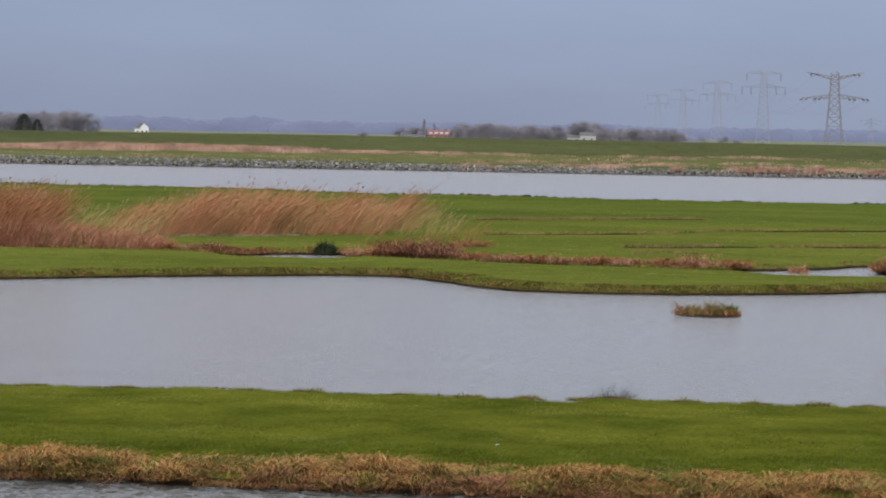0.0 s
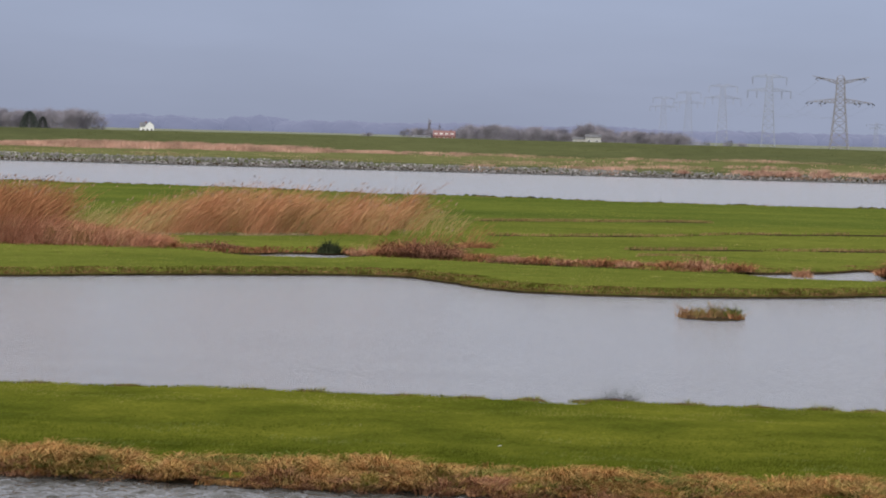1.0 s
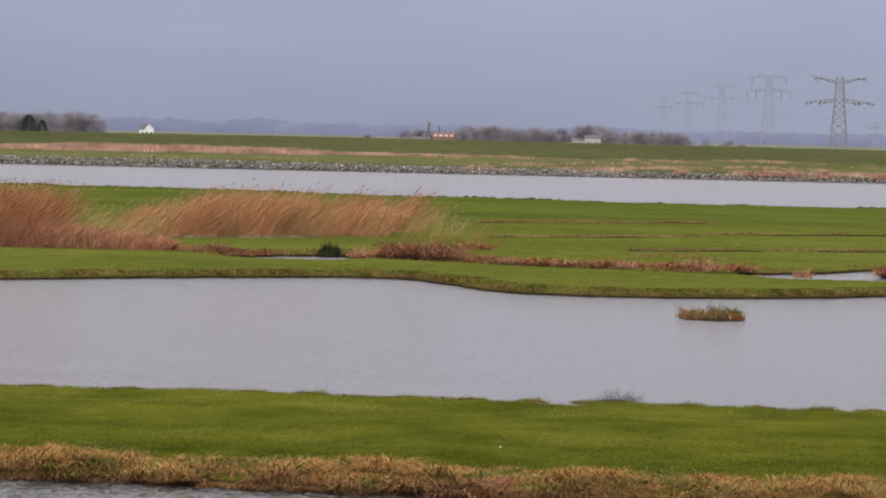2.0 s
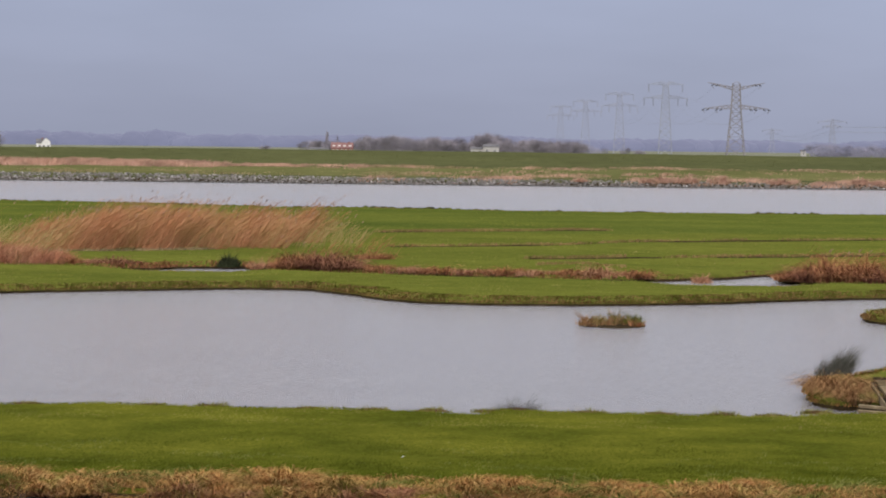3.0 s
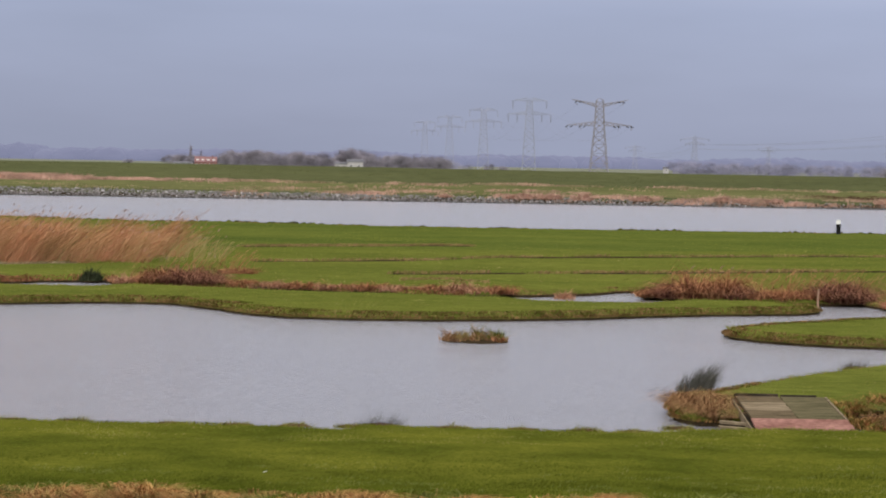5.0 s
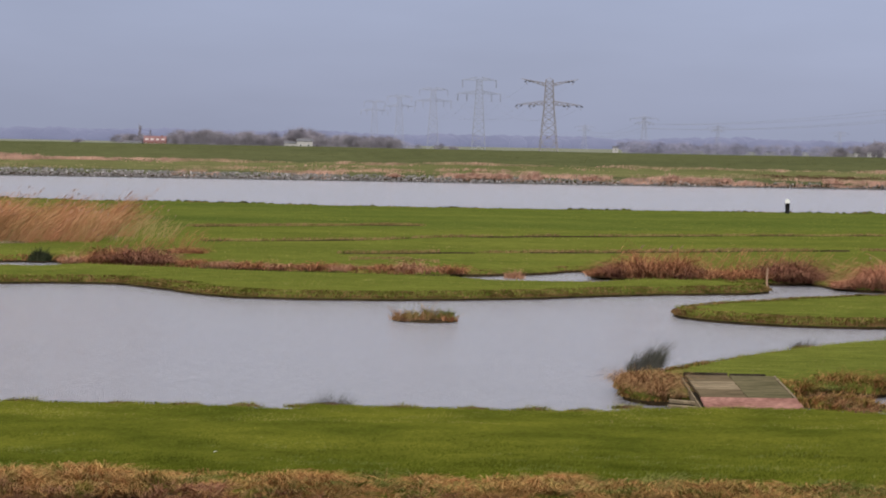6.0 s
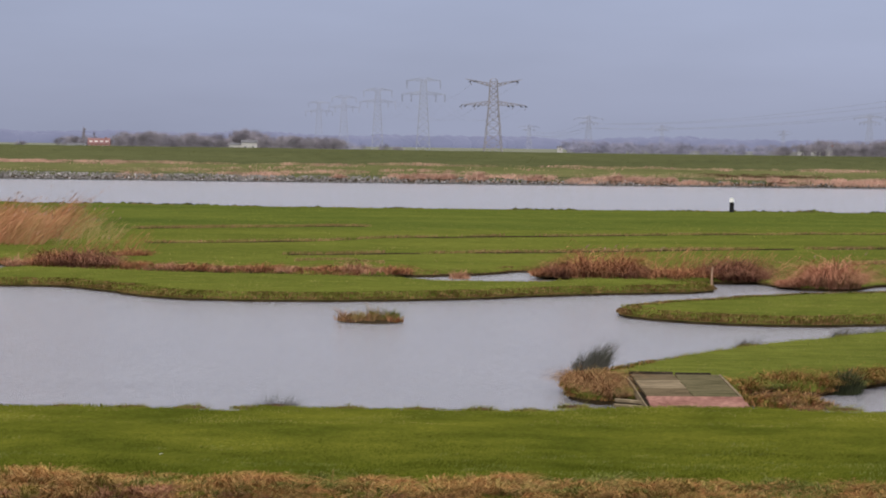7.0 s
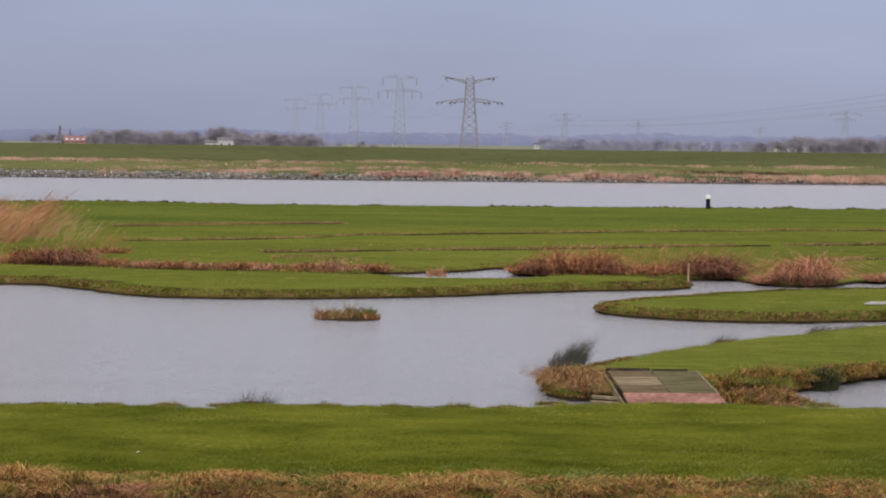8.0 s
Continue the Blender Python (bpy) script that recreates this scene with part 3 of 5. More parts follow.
def rock_field(name, spots, sizes, mat, seed, label):
    """Many angular stones joined into one."""
    rng = np.random.default_rng(seed)
    kinds = []
    for k in range(6):
        bm = bmesh.new()
        bmesh.ops.create_icosphere(bm, subdivisions=1, radius=0.5)
        for v in bm.verts:
            v.co *= 1 + 0.55 * noise.noise(v.co * 1.9 + Vector((k * 9.1, 0, 0)))
            v.co.z *= 0.72
        bm.verts.index_update()
        kinds.append((np.array([v.co for v in bm.verts]), np.array([[v.index for v in f.verts] for f in bm.faces])))
        bm.free()
    vs, fs, n0 = [], [], 0
    for (x, y, z), s in zip(spots, sizes):
        kv, kf = kinds[rng.integers(6)]
        a = rng.uniform(0, 6.28)
        r = np.array([[math.cos(a), -math.sin(a), 0], [math.sin(a), math.cos(a), 0], [0, 0, 1]])
        vs.append((kv * s * rng.uniform(0.75, 1.3, 3)) @ r.T + (x, y, z))
        fs.append(kf + n0)
        n0 += len(kv)
    o = array_mesh(name, np.concatenate(vs), np.concatenate(fs), mat)
    return tagged(o, label, "stones", "", "stuff")


rng = np.random.default_rng(11)
sx = rng.uniform(-112, 112, 11000)
keep = rng.uniform(0, 1, len(sx)) < np.interp(sx, [-112, -10, 6, 30, 50, 112], [1.0, 0.95, 0.8, 0.5, 0.15, 0.08])
sx = sx[keep]
sy = 351.4 + rng.uniform(0, 1, len(sx)) ** 1.2 * np.interp(sx, [-112, -60, 0, 112], [6.2, 5.2, 3.4, 2.2])
rock_field("riprap", [(x, y, dike_z(x, y) + 0.05) for x, y in zip(sx, sy)], rng.uniform(0.14, 0.31, len(sx)) * np.where(rng.uniform(0, 1, len(sx)) < 0.06, 1.5, 1.0), M_STONE_MIX, 12, "grey and pale broken stones along the canal")

wx = rng.uniform(-112, 112, 2600)
wy = 350.9 + rng.uniform(0, 0.75, len(wx))
rock_field("wet_stones", [(x, y, 0.04) for x, y in zip(wx, wy)], rng.uniform(0.22, 0.42, len(wx)), M_STONE_WET, 15, "dark wet stones at the canal's waterline")

# rough blocks and turf lumps along the canal side of the pasture
edge = q_far[(q_far[:, 1] > 203) & (abs(q_far[:, 0]) < 62)]
rng = np.random.default_rng(13)
pick = edge[rng.integers(0, len(edge), 1500)] + rng.normal(0, 0.3, (1500, 2))
bumpy = np.array([noise.noise((x * 0.35, y * 0.35, 8)) for x, y in pick])
pick, bumpy = pick[bumpy > -0.25], bumpy[bumpy > -0.25]
rock_field("bank_stones", [(x, y - 0.1, 0.13) for x, y in pick], rng.uniform(0.2, 0.55, len(pick)) * (1 + 0.9 * bumpy), M_CLOD, 14, "dark uneven clods and turf along the pasture edge")


def dike_strip(name, label, x0, x1, y0, y1, count, height, width, mat, seed, lean=(0.3, 0), thin=-0.5, ends=7.0):
    """Dead grass that thickens and thins out in patches and fades at both ends."""
    rng = np.random.default_rng(seed)
    x, y = rng.uniform(x0, x1, count), rng.uniform(y0, y1, count)
    w = np.array([noise.noise((a * 0.09, b_ * 0.25, seed)) + 0.6 * noise.noise((a * 0.45, b_ * 0.6, seed)) for a, b_ in zip(x, y)])
    dense = np.clip((w - thin) / 0.45, 0, 1) * np.clip((x - x0) / ends, 0, 1) * np.clip((x1 - x) / ends, 0, 1)
    dense *= np.clip(np.minimum(y - y0, y1 - y) / (0.25 * (y1 - y0)), 0.25, 1)
    k = rng.uniform(0, 1, count) < dense
    x, y = x[k], y[k]
    base = np.array([(a, b_, dike_z(a, b_) - 0.03) for a, b_ in zip(x, y)])
    o = blades(name, base, height * (0.5 + 0.6 * dense[k] + 0.5 * w[k]), lean, width, mat, seed, None, 0.5, 0.3, (0.0, 0.5, 1.0))
    return tagged(o, label, "grass", "", "stuff")


dike_strip("dry_grass", "band of reddish dry grass at the foot of the dike", -88, -40, 366.8, 374.8, 28000, 0.85, 0.07, M_DIKE_DRY, 21, (0.3, 0), -0.55)
dike_strip("dry_grass", "thin band of reddish dry grass on the dike", -50, -18, 369, 374, 7500, 0.5, 0.07, M_DIKE_DRY, 22, (0.3, 0), -0.4)
dike_strip("dry_grass", "scattered pale tan grass along the dike foot", -110, 115, 370.0, 373.4, 17000, 0.34, 0.07, M_DIKE_TAN, 23, (0.3, 0), -0.25)
dike_strip("dry_grass", "reddish tan grass at the water's edge", -24, 115, 352.2, 357.4, 26000, 0.5, 0.07, M_DIKE_DRY, 24, (0.3, 0), -0.08)
dike_strip("dry_grass", "tan and brown growth along the water", 26, 115, 351.8, 355.2, 15000, 0.5, 0.07, M_DIKE_DRY, 27, (0.3, 0), -0.2)
dike_strip("dry_grass", "rough tan and green grass behind the stones", -110, 112, 355.5, 364, 26000, 0.3, 0.07, M_DIKE_TAN, 25, (0.3, 0), -0.02)
dike_strip("dry_grass", "orange-tan grass patches on the berm", -18, 34, 355.5, 367, 9000, 0.36, 0.07, M_DIKE_DRY, 29, (0.3, 0), 0.08)
dike_strip("dry_grass", "thin reddish tan line of dead grass above the berm", -30, 115, 366.5, 374.2, 15000, 0.4, 0.07, M_DIKE_DRY, 28, (0.3, 0), 0.08)
dike_strip("dead_growth", "dark brown trampled growth on the berm", 51, 70, 357.5, 364.5, 5200, 0.3, 0.08, M_LITTER, 30, (0.2, 0), -0.5)
dike_strip("dike_turf", "rough dark green turf on the dike slope", -105, 105, 374, 400, 12000, 0.12, 0.1, M_DIKE_TURF, 26, (0.2, 0))

# ---- turf ----


def turf(name, label, q, box, count, z, height, width, mat, seed, lean=(0.3, 0.4), thin=None, fade=None):
    rng = np.random.default_rng(seed)
    g = scatter(q, count, box, rng)
    if fade is not None:
        g = g[rng.uniform(0, 1, len(g)) < (fade - g[:, 1]) / (fade - box[1])]
    if thin is not None:
        g = np.array([p for p in g if noise.noise((p[0] * 0.5, p[1] * 0.8, seed)) + 0.6 * noise.noise((p[0] * 2.1, p[1] * 2.6, seed)) > thin])
    base = lifted(g, z - 0.015)
    if q is q_mid:
        base[:, 2] -= [mid_fall(x, y) for x, y in g]
    o = blades(name, base, height, (lean[0], abs(lean[1]) + 0.35), width * 1.15, mat, seed, None, 0.3, 0.25, (0.0, 1.0))
    return tagged(o, label, "grass", "", "stuff")


turf("short_grass", "short bright green grazed grass", q_near, (-13.5, 39.6, 13.5, 52.4), 120000, 0.2, 0.032, 0.014, M_BLADE, 31)
turf("long_grass", "slightly longer dark green grass tufts", q_near, (-12.5, 39.6, 12.5, 42.6), 60000, 0.2, 0.06, 0.014, M_BLADE_DARK, 32, (0.5, -0.2), -0.4, 43.2)
turf("long_grass", "scattered dark green grass tufts", q_near, (-12.5, 40.5, 12.5, 48.5), 170000, 0.2, 0.042, 0.015, M_BLADE_DARK, 38, (0.5, -0.1), -0.45, 48.0)
turf("long_grass", "pale green grass tufts above the ditch bank", q_near, (-12.5, 39.3, 12.5, 41.2), 9000, 0.2, 0.08, 0.014, M_GREEN_TUFT, 61, (0.4, -0.3), 0.12)
turf("long_grass", "sunlit yellowish grass along the meadow edge", q_near, (-13, 48.0, 13, 52.3), 14000, 0.2, 0.05, 0.012, M_TUFT, 39, (0.3, 0.0), 0.0)
turf("long_grass", "small pale tufts in the lower meadow", q_near, (-12.5, 39.6, 12.5, 45.5), 60000, 0.2, 0.055, 0.016, M_GREEN_TUFT, 81, (0.4, -0.2), 0.3, 46.5)
turf("long_grass", "small dark tufts in the lower meadow", q_near, (-12.5, 39.6, 12.5, 45.5), 70000, 0.2, 0.055, 0.016, M_BLADE_DARK, 82, (0.4, -0.2), 0.25, 46.5)
turf("short_grass", "short green grass on the strip", q_mid, (-27, 87, 15, 109), 50000, 0.26, 0.05, 0.022, M_BLADE_FAR, 33)
turf("short_grass", "short green grass on the spit", q_spit, (9, 77, 24, 99), 26000, 0.26, 0.05, 0.02, M_BLADE_FAR, 34)
turf("short_grass", "green grass behind the bridge", q_right, (5, 54, 19, 78), 36000, 0.28, 0.045, 0.017, M_BLADE_FAR, 35)
turf("pasture_turf", "rough green pasture turf", q_far, (-48, 104, 52, 236), 60000, 0.24, 0.06, 0.05, M_BLADE_FAR, 36)
turf("pasture_tufts", "yellowish green grass tufts in the pasture", q_far, (-48, 104, 52, 170), 16000, 0.24, 0.07, 0.05, M_TUFT, 37, (0.3, 0), 0.1)
turf("grass_patches", "yellowish patches in the strip's grass", q_mid, (-27, 87, 15, 109), 16000, 0.26, 0.075, 0.022, M_TUFT, 71, (0.3, 0), 0.1)
turf("grass_patches", "yellowish patches in the spit's grass", q_spit, (9, 77, 24, 99), 9000, 0.26, 0.075, 0.02, M_TUFT, 72, (0.3, 0), 0.1)
turf("grass_patches", "pale patches in the grass behind the bridge", q_right, (5, 54, 19, 78), 16000, 0.28, 0.065, 0.017, M_GREEN_TUFT, 73, (0.3, 0), 0.05)


def bank_fringe(name, label, q, box, per_m, top, height, width, mat, seed, lean=(0.2, -0.25), deep=(0.0, 0.5), shoulder=0.4, flop=0.9):
    """Grass that grows over the rounded edge of a piece of land, top metres above the water."""
    rng = np.random.default_rng(seed)
    nin = normals_in(q)
    k = (q[:, 0] > box[0]) & (q[:, 0] < box[2]) & (q[:, 1] > box[1]) & (q[:, 1] < box[3])
    p, nin = q[k], nin[k]
    step = float(np.median(np.linalg.norm(np.diff(p, axis=0), axis=1)))
    n_ = int(per_m * step * len(p))
    own = rng.integers(0, len(p), n_)
    d = deep[0] + (deep[1] - deep[0]) * rng.uniform(0, 1, n_) ** 2.2
    ahead = np.roll(p, -1, 0) - p
    ahead[np.linalg.norm(ahead, axis=1) > 3 * step] = 0
    g = p[own] + ahead[own] * rng.uniform(0, 1, (n_, 1)) + nin[own] * d[:, None] + rng.normal(0, 0.05, (n_, 2))
    thick = np.array([noise.noise((x * 0.7, y * 0.7, seed)) + 0.25 * noise.noise((x * 2.2, y * 2.2, seed)) for x, y in g])
    z = np.interp(d, [0, shoulder * 0.12, shoulder * 0.4, shoulder], [0.10, top * 0.55, top * 0.88, top]) - 0.015
    if q is q_mid:
        z -= np.array([mid_fall(x, y) for x, y in g]) * z / top
    wave = np.array([(noise.noise((x * 3.0, y * 2.0, seed + 3)), noise.noise((x * 3.0, y * 2.0, seed + 5))) for x, y in g])
    o = blades(name, np.column_stack([g, z]), height * np.clip(1 + 0.9 * thick, 0.3, 2.0), np.array(lean)[None] + wave * 0.6, width, mat, seed, None, flop, 0.35, (0.0, 0.5, 1.0))
    return tagged(o, label, "grass", "", "stuff")


bank_fringe("bank_grass", "uneven yellowish grass along the meadow's lake edge", q_near, (-13, 49, 13, 53), 260, 0.2, 0.085, 0.014, M_BLADE, 41, (0.2, 0.1), (-0.03, 0.35), 0.35)
bank_fringe("bank_grass", "brownish grass rolling over the strip's edge", q_mid, (-27, 80, 16, 99), 420, 0.26, 0.12, 0.018, M_FRINGE, 42, (0.2, -0.3), (0.0, 0.8), 0.8, 1.2)
bank_fringe("bank_grass", "green grass rolling over the strip's edge", q_mid, (-27, 80, 16, 99), 220, 0.26, 0.08, 0.02, M_BLADE_FAR, 77, (0.2, -0.3), (0.25, 1.3), 0.8, 1.0)
bank_fringe("bank_grass", "short grass along the strip's far edge", q_mid, (-27, 99, 16, 110), 120, 0.26, 0.07, 0.014, M_FRINGE, 43, (0.2, 0.2), (-0.03, 0.6), 0.8)
bank_fringe("bank_grass", "brownish grass rolling over the spit's edge", q_spit, (9, 76, 24, 100), 440, 0.26, 0.13, 0.017, M_FRINGE, 44, (0.2, -0.3), (0.0, 0.75), 0.75, 1.2)
bank_fringe("bank_grass", "green grass rolling over the spit's edge", q_spit, (9, 76, 24, 100), 220, 0.26, 0.08, 0.019, M_BLADE_FAR, 75, (0.2, -0.3), (0.25, 1.2), 0.75, 1.0)
bank_fringe("bank_grass", "rusty tufts round the spit", q_spit, (9, 76, 24, 100), 110, 0.26, 0.17, 0.015, M_BRUSH, 49, (0.25, -0.25), (0.0, 0.6), 0.75, 1.1)
bank_fringe("bank_grass", "rusty tufts along the strip's edge", q_mid, (-27, 80, 16, 99), 70, 0.26, 0.15, 0.016, M_BRUSH, 50, (0.25, -0.25), (0.0, 0.6), 0.8, 1.1)
bank_fringe("bank_grass", "mixed grass along the meadow's lake edge", q_right, (5, 57.5, 19, 78), 110, 0.28, 0.055, 0.016, M_FRINGE, 45, (0.2, -0.2), (-0.03, 0.45), 0.35)
bank_fringe("bank_grass", "low grass along the pasture's canal edge", q_far, (-60, 203, 62, 240), 60, 0.24, 0.13, 0.05, M_FRINGE, 46, (0.2, 0.0), (-0.1, 0.5), 0.5)
bank_fringe("bank_grass", "brown grass along the pasture's ditch edge", q_far, (-27, 100, 3.4, 113), 150, 0.24, 0.2, 0.022, M_SEDGE_MIX, 47, (0.2, -0.25), (-0.03, 0.5), 0.5)
bank_fringe("bank_grass", "low brown grass round the side pool", q_far, (3.4, 100, 17.5, 113), 150, 0.24, 0.07, 0.022, M_FRINGE, 51, (0.2, -0.25), (0.0, 0.5), 0.5)
bank_fringe("bank_grass", "rusty brown and green grass hanging over the side ditch", q_right, (5, 53, 19, 62), 260, 0.28, 0.17, 0.015, M_BANK_MIX, 48, (0.2, -0.3), (-0.06, 0.5), 0.35, 1.2)

# dry grass fringe on the front ditch
rng = np.random.default_rng(51)
front = q_near[(q_near[:, 1] < 44) & (abs(q_near[:, 0]) < 14)]
front = front[np.argsort(front[:, 0])]


def front_fringe(name, label, count, deep0, deep1, height, mat, seed, lean, thin, width=0.013, droop=0.9):
    rng = np.random.default_rng(seed)
    x = rng.uniform(-13, 13, count)
    deep = rng.uniform(deep0, deep1, count)
    y = np.interp(x, front[:, 0], front[:, 1]) + deep
    w = np.array([noise.noise((a * 0.8, b_ * 1.2, seed)) + 0.6 * noise.noise((a * 2.7, b_ * 2.7, seed)) for a, b_ in zip(x, y)])
    k = w > thin
    base = np.stack([x, y, np.interp(deep, [-0.1, 0.0, 0.3], [-0.03, 0.05, 0.18])], 1)[k]
    wave = np.array([(noise.noise((a * 4.5, b_ * 3.0, seed + 3)), noise.noise((a * 4.5, b_ * 3.0, seed + 5)), noise.noise((a * 5.5, b_ * 3.5, seed + 8))) for a, b_ in base[:, :2]])
    o = blades(name, base, height * np.maximum(0.35, 1 + 0.6 * w[k] + 0.6 * wave[:, 2]), np.array(lean)[None] + wave[:, :2] * 1.4, width, mat, seed, None, droop, 0.25)
    return tagged(o, label, "grass", "", "stuff")


def front_tufts(name, label, count, per, deep0, deep1, height, mat, seed, thin, width=0.013, reach=(-13, 13)):
    """Matted hummocks of dead grass: many small tufts that flop over each other."""
    rng = np.random.default_rng(seed)
    x = rng.uniform(reach[0], reach[1], count)
    deep = rng.uniform(deep0, deep1, count)
    deep += 0.25 * np.array([noise.noise((a * 0.9, 0, seed)) for a in x]) * (deep > 0.5)
    y = np.interp(x, front[:, 0], front[:, 1]) + deep
    w = np.array([noise.noise((a * 0.8, b_ * 1.2, seed)) + 0.6 * noise.noise((a * 2.4, b_ * 2.4, seed)) for a, b_ in zip(x, y)])
    k = w > thin
    x, y, deep, w = x[k], y[k], deep[k], w[k]
    z = np.interp(deep, [-0.1, 0.0, 0.3], [-0.03, 0.05, 0.18]) + 0.12 * np.maximum(w, -0.15)
    tilt = np.array([(0.45, -0.4)]) + rng.normal(0, 0.75, (len(x), 2))
    tall = height * rng.uniform(0.6, 1.2, len(x)) * np.maximum(0.5, 1 + 0.6 * w)
    own = np.repeat(np.arange(len(x)), per)
    r = rng.normal(0, 0.06, (len(own), 2))
    base = np.column_stack([x[own] + r[:, 0], y[own] + r[:, 1], z[own] - 0.02])
    o = blades(name, base, tall[own], tilt[own] + r * 5.0, width, mat, seed, None, 1.5, 0.4, (0.0, 0.3, 0.7, 1.0))
    return tagged(o, label, "grass", "", "stuff")


front_tufts("dry_bank_grass", "matted straw, rust and green grass along the ditch", 960, 38, -0.05, 0.98, 0.28, M_MAT, 52, -1.2, 0.0105, (-13, 3.4))
front_tufts("dry_bank_grass", "loose straw and rust patches along the ditch", 300, 38, -0.05, 0.9, 0.26, M_MAT, 59, -0.3, 0.0105, (3.2, 13))
front_tufts("dry_bank_grass", "green tufts among loose straw", 330, 26, 0.2, 1.5, 0.2, M_GREEN_TUFT, 60, -0.4, 0.013, (3.2, 13))
front_tufts("dry_bank_grass", "dark red-brown dead growth low on the ditch bank", 520, 30, -0.12, 0.16, 0.2, M_SEDGE, 53, -0.6)
front_tufts("dry_bank_grass", "dull brown mat hanging over the ditch bank", 520, 30, -0.04, 0.34, 0.22, M_MAT, 62, -1.2, 0.0105)
front_tufts("dry_bank_grass", "green tufts among the dead grass", 560, 24, 0.0, 1.5, 0.22, M_GREEN_TUFT, 54, 0.0)
front_tufts("dry_bank_grass", "straw-coloured mat higher on the bank", 420, 34, 0.7, 1.3, 0.2, M_MAT, 57, -0.1, 0.010, (-4.5, 3.2))
front_tufts("dry_bank_grass", "green and rusty tufts on the bank", 520, 26, 0.1, 1.3, 0.24, M_BANK_MIX, 58, -0.3, 0.013, (3.4, 12.5))
front_tufts("dry_bank_grass", "thin scatter of straw in the turf", 240, 16, 0.85, 1.7, 0.16, M_MAT, 55, 0.0)
front_fringe("dry_bank_grass", "single straw stems sticking out of the bank", 600, 0.0, 1.1, 0.3, M_DRY, 56, (0.5, -0.2), -0.2, 0.009, 0.9)

# ---- reeds, sedges and rushes ----


def reed_bed(name, label, x, y, height, mat, seed, lean=(0.85, 0.1), width=0.014, plumes=0.09, z=0.2, spread=0.36, leaves=1):
    bed = empty(name, pose(float(np.mean(x)), float(np.mean(y)), z), label, "reeds")
    base = np.stack([x - np.mean(x), y - np.mean(y), np.zeros(len(x))], 1)
    rng = np.random.default_rng(seed)
    h = np.broadcast_to(height, len(x)) * rng.uniform(0.6, 1.1, len(x))
    v, f = blade_arrays(base, h, np.broadcast_to(np.array(lean), (len(x), 2)), width * rng.uniform(0.7, 1.3, len(x)), rng, 0.12, spread, 1.12)
    tagged(array_mesh("stem_mass", v, f, mat, bed), "", "", "", "stuff")
    stem = v.reshape(-1, 7, 3)
    if leaves:
        own = np.repeat(np.arange(len(x)), leaves)
        u = rng.uniform(0, 1, len(own))[:, None]
        spot = stem[own, 2] * (1 - u) + stem[own, 4] * u
        tagged(blades("leaf_mass", spot, 0.26 * h[own], (lean[0] + 0.8, 0.0), width * 1.7, mat, seed + 2, bed, 0.7, 0.4, (0.0, 0.5, 1.0)), "", "", "", "stuff")
    k = (rng.uniform(0, 1, len(x)) < plumes) & (h > np.quantile(h, 0.45))
    if k.sum() > 3:
        tagged(blades("plume_mass", stem[k, 6] - (0.05, 0, 0.05), 0.2, (0.9, 0), 0.05, M_PLUME, seed + 1, bed, 0.9, 0.3), "feathery brown plumes", "", "", "stuff")
    return bed


rng = np.random.default_rng(61)


def bunches(centres, per, wide, rng):
    """Stems that stand in loose bunches."""
    c = np.repeat(np.asarray(centres), per, 0)
    return np.column_stack([c + rng.normal(0, wide, c.shape) * (1, 1.5), np.repeat(rng.uniform(0.72, 1.08, len(centres)), per)])


def bed_front(x):
    """How far off the front of the large bed stands."""
    return np.interp(x, [-23, -9], [121.0, 128.4])


REED_TALL = ([-23.2, -21.8, -20.5, -14, -10, -8], [0.6, 0.85, 1.0, 1.0, 0.9, 0.7])
for k_, (x0, x1, count_, lean_, tall_) in enumerate(((-23.0, -19.0, 38, 0.75, 2.35), (-20.5, -16.0, 42, 0.8, 2.35), (-17.5, -13.4, 32, 0.7, 2.15))):
    cx = rng.uniform(x0, x1, count_)
    g = bunches(np.stack([cx, bed_front(cx) + rng.uniform(0, 1, count_) ** 1.2 * 7.0], 1), 42, 0.36, rng)
    reed_bed("reed_bed", "tall wind-bent reddish tan reeds on the pasture", g[:, 0], g[:, 1], tall_ * g[:, 2] * np.interp(g[:, 0], *REED_TALL), M_REED, 62 + 10 * k_, (lean_, 0.1), 0.0115)
cx = rng.uniform(-14.2, -10.6, 26)
g = bunches(np.stack([cx, bed_front(cx) + rng.uniform(0, 9, 26)], 1), 30, 0.26, rng)
reed_bed("reed_bed", "separate leaning bunches of tan reed with green gaps", g[:, 0], g[:, 1], g[:, 2] * 1.9, M_REED, 67, (0.85, 0.1))
for k_, (x_, y_) in enumerate(((-14.9, 136.5), (-14.0, 137.5), (-12.5, 138.5), (-11.9, 137.0))):
    g = bunches(np.array([(x_, y_), (x_ + 0.3, y_ + 0.4)]), 70, 0.24, rng)
    reed_bed("reed_tuft", "single leaning reddish bunch of tall reed", g[:, 0], g[:, 1], 2.3 * g[:, 2], M_REED_DARK, 90 + k_, (0.75, 0.1), 0.016, 0.12, 0.2, 0.2)
x = rng.uniform(-16.0, -8.2, 430)
y = bed_front(x) + rng.uniform(-0.5, 11, 430)
reed_bed("reed_bed", "sparse pale leaning reeds", x, y, np.interp(x, [-16, -10, -7.6], [1.5, 1.4, 0.8]), M_REED_PALE, 63, (0.7, 0.1), 0.013, 0.12)
x = rng.uniform(-28.5, -24.1, 2900)
y = rng.uniform(109.6, 118, len(x))
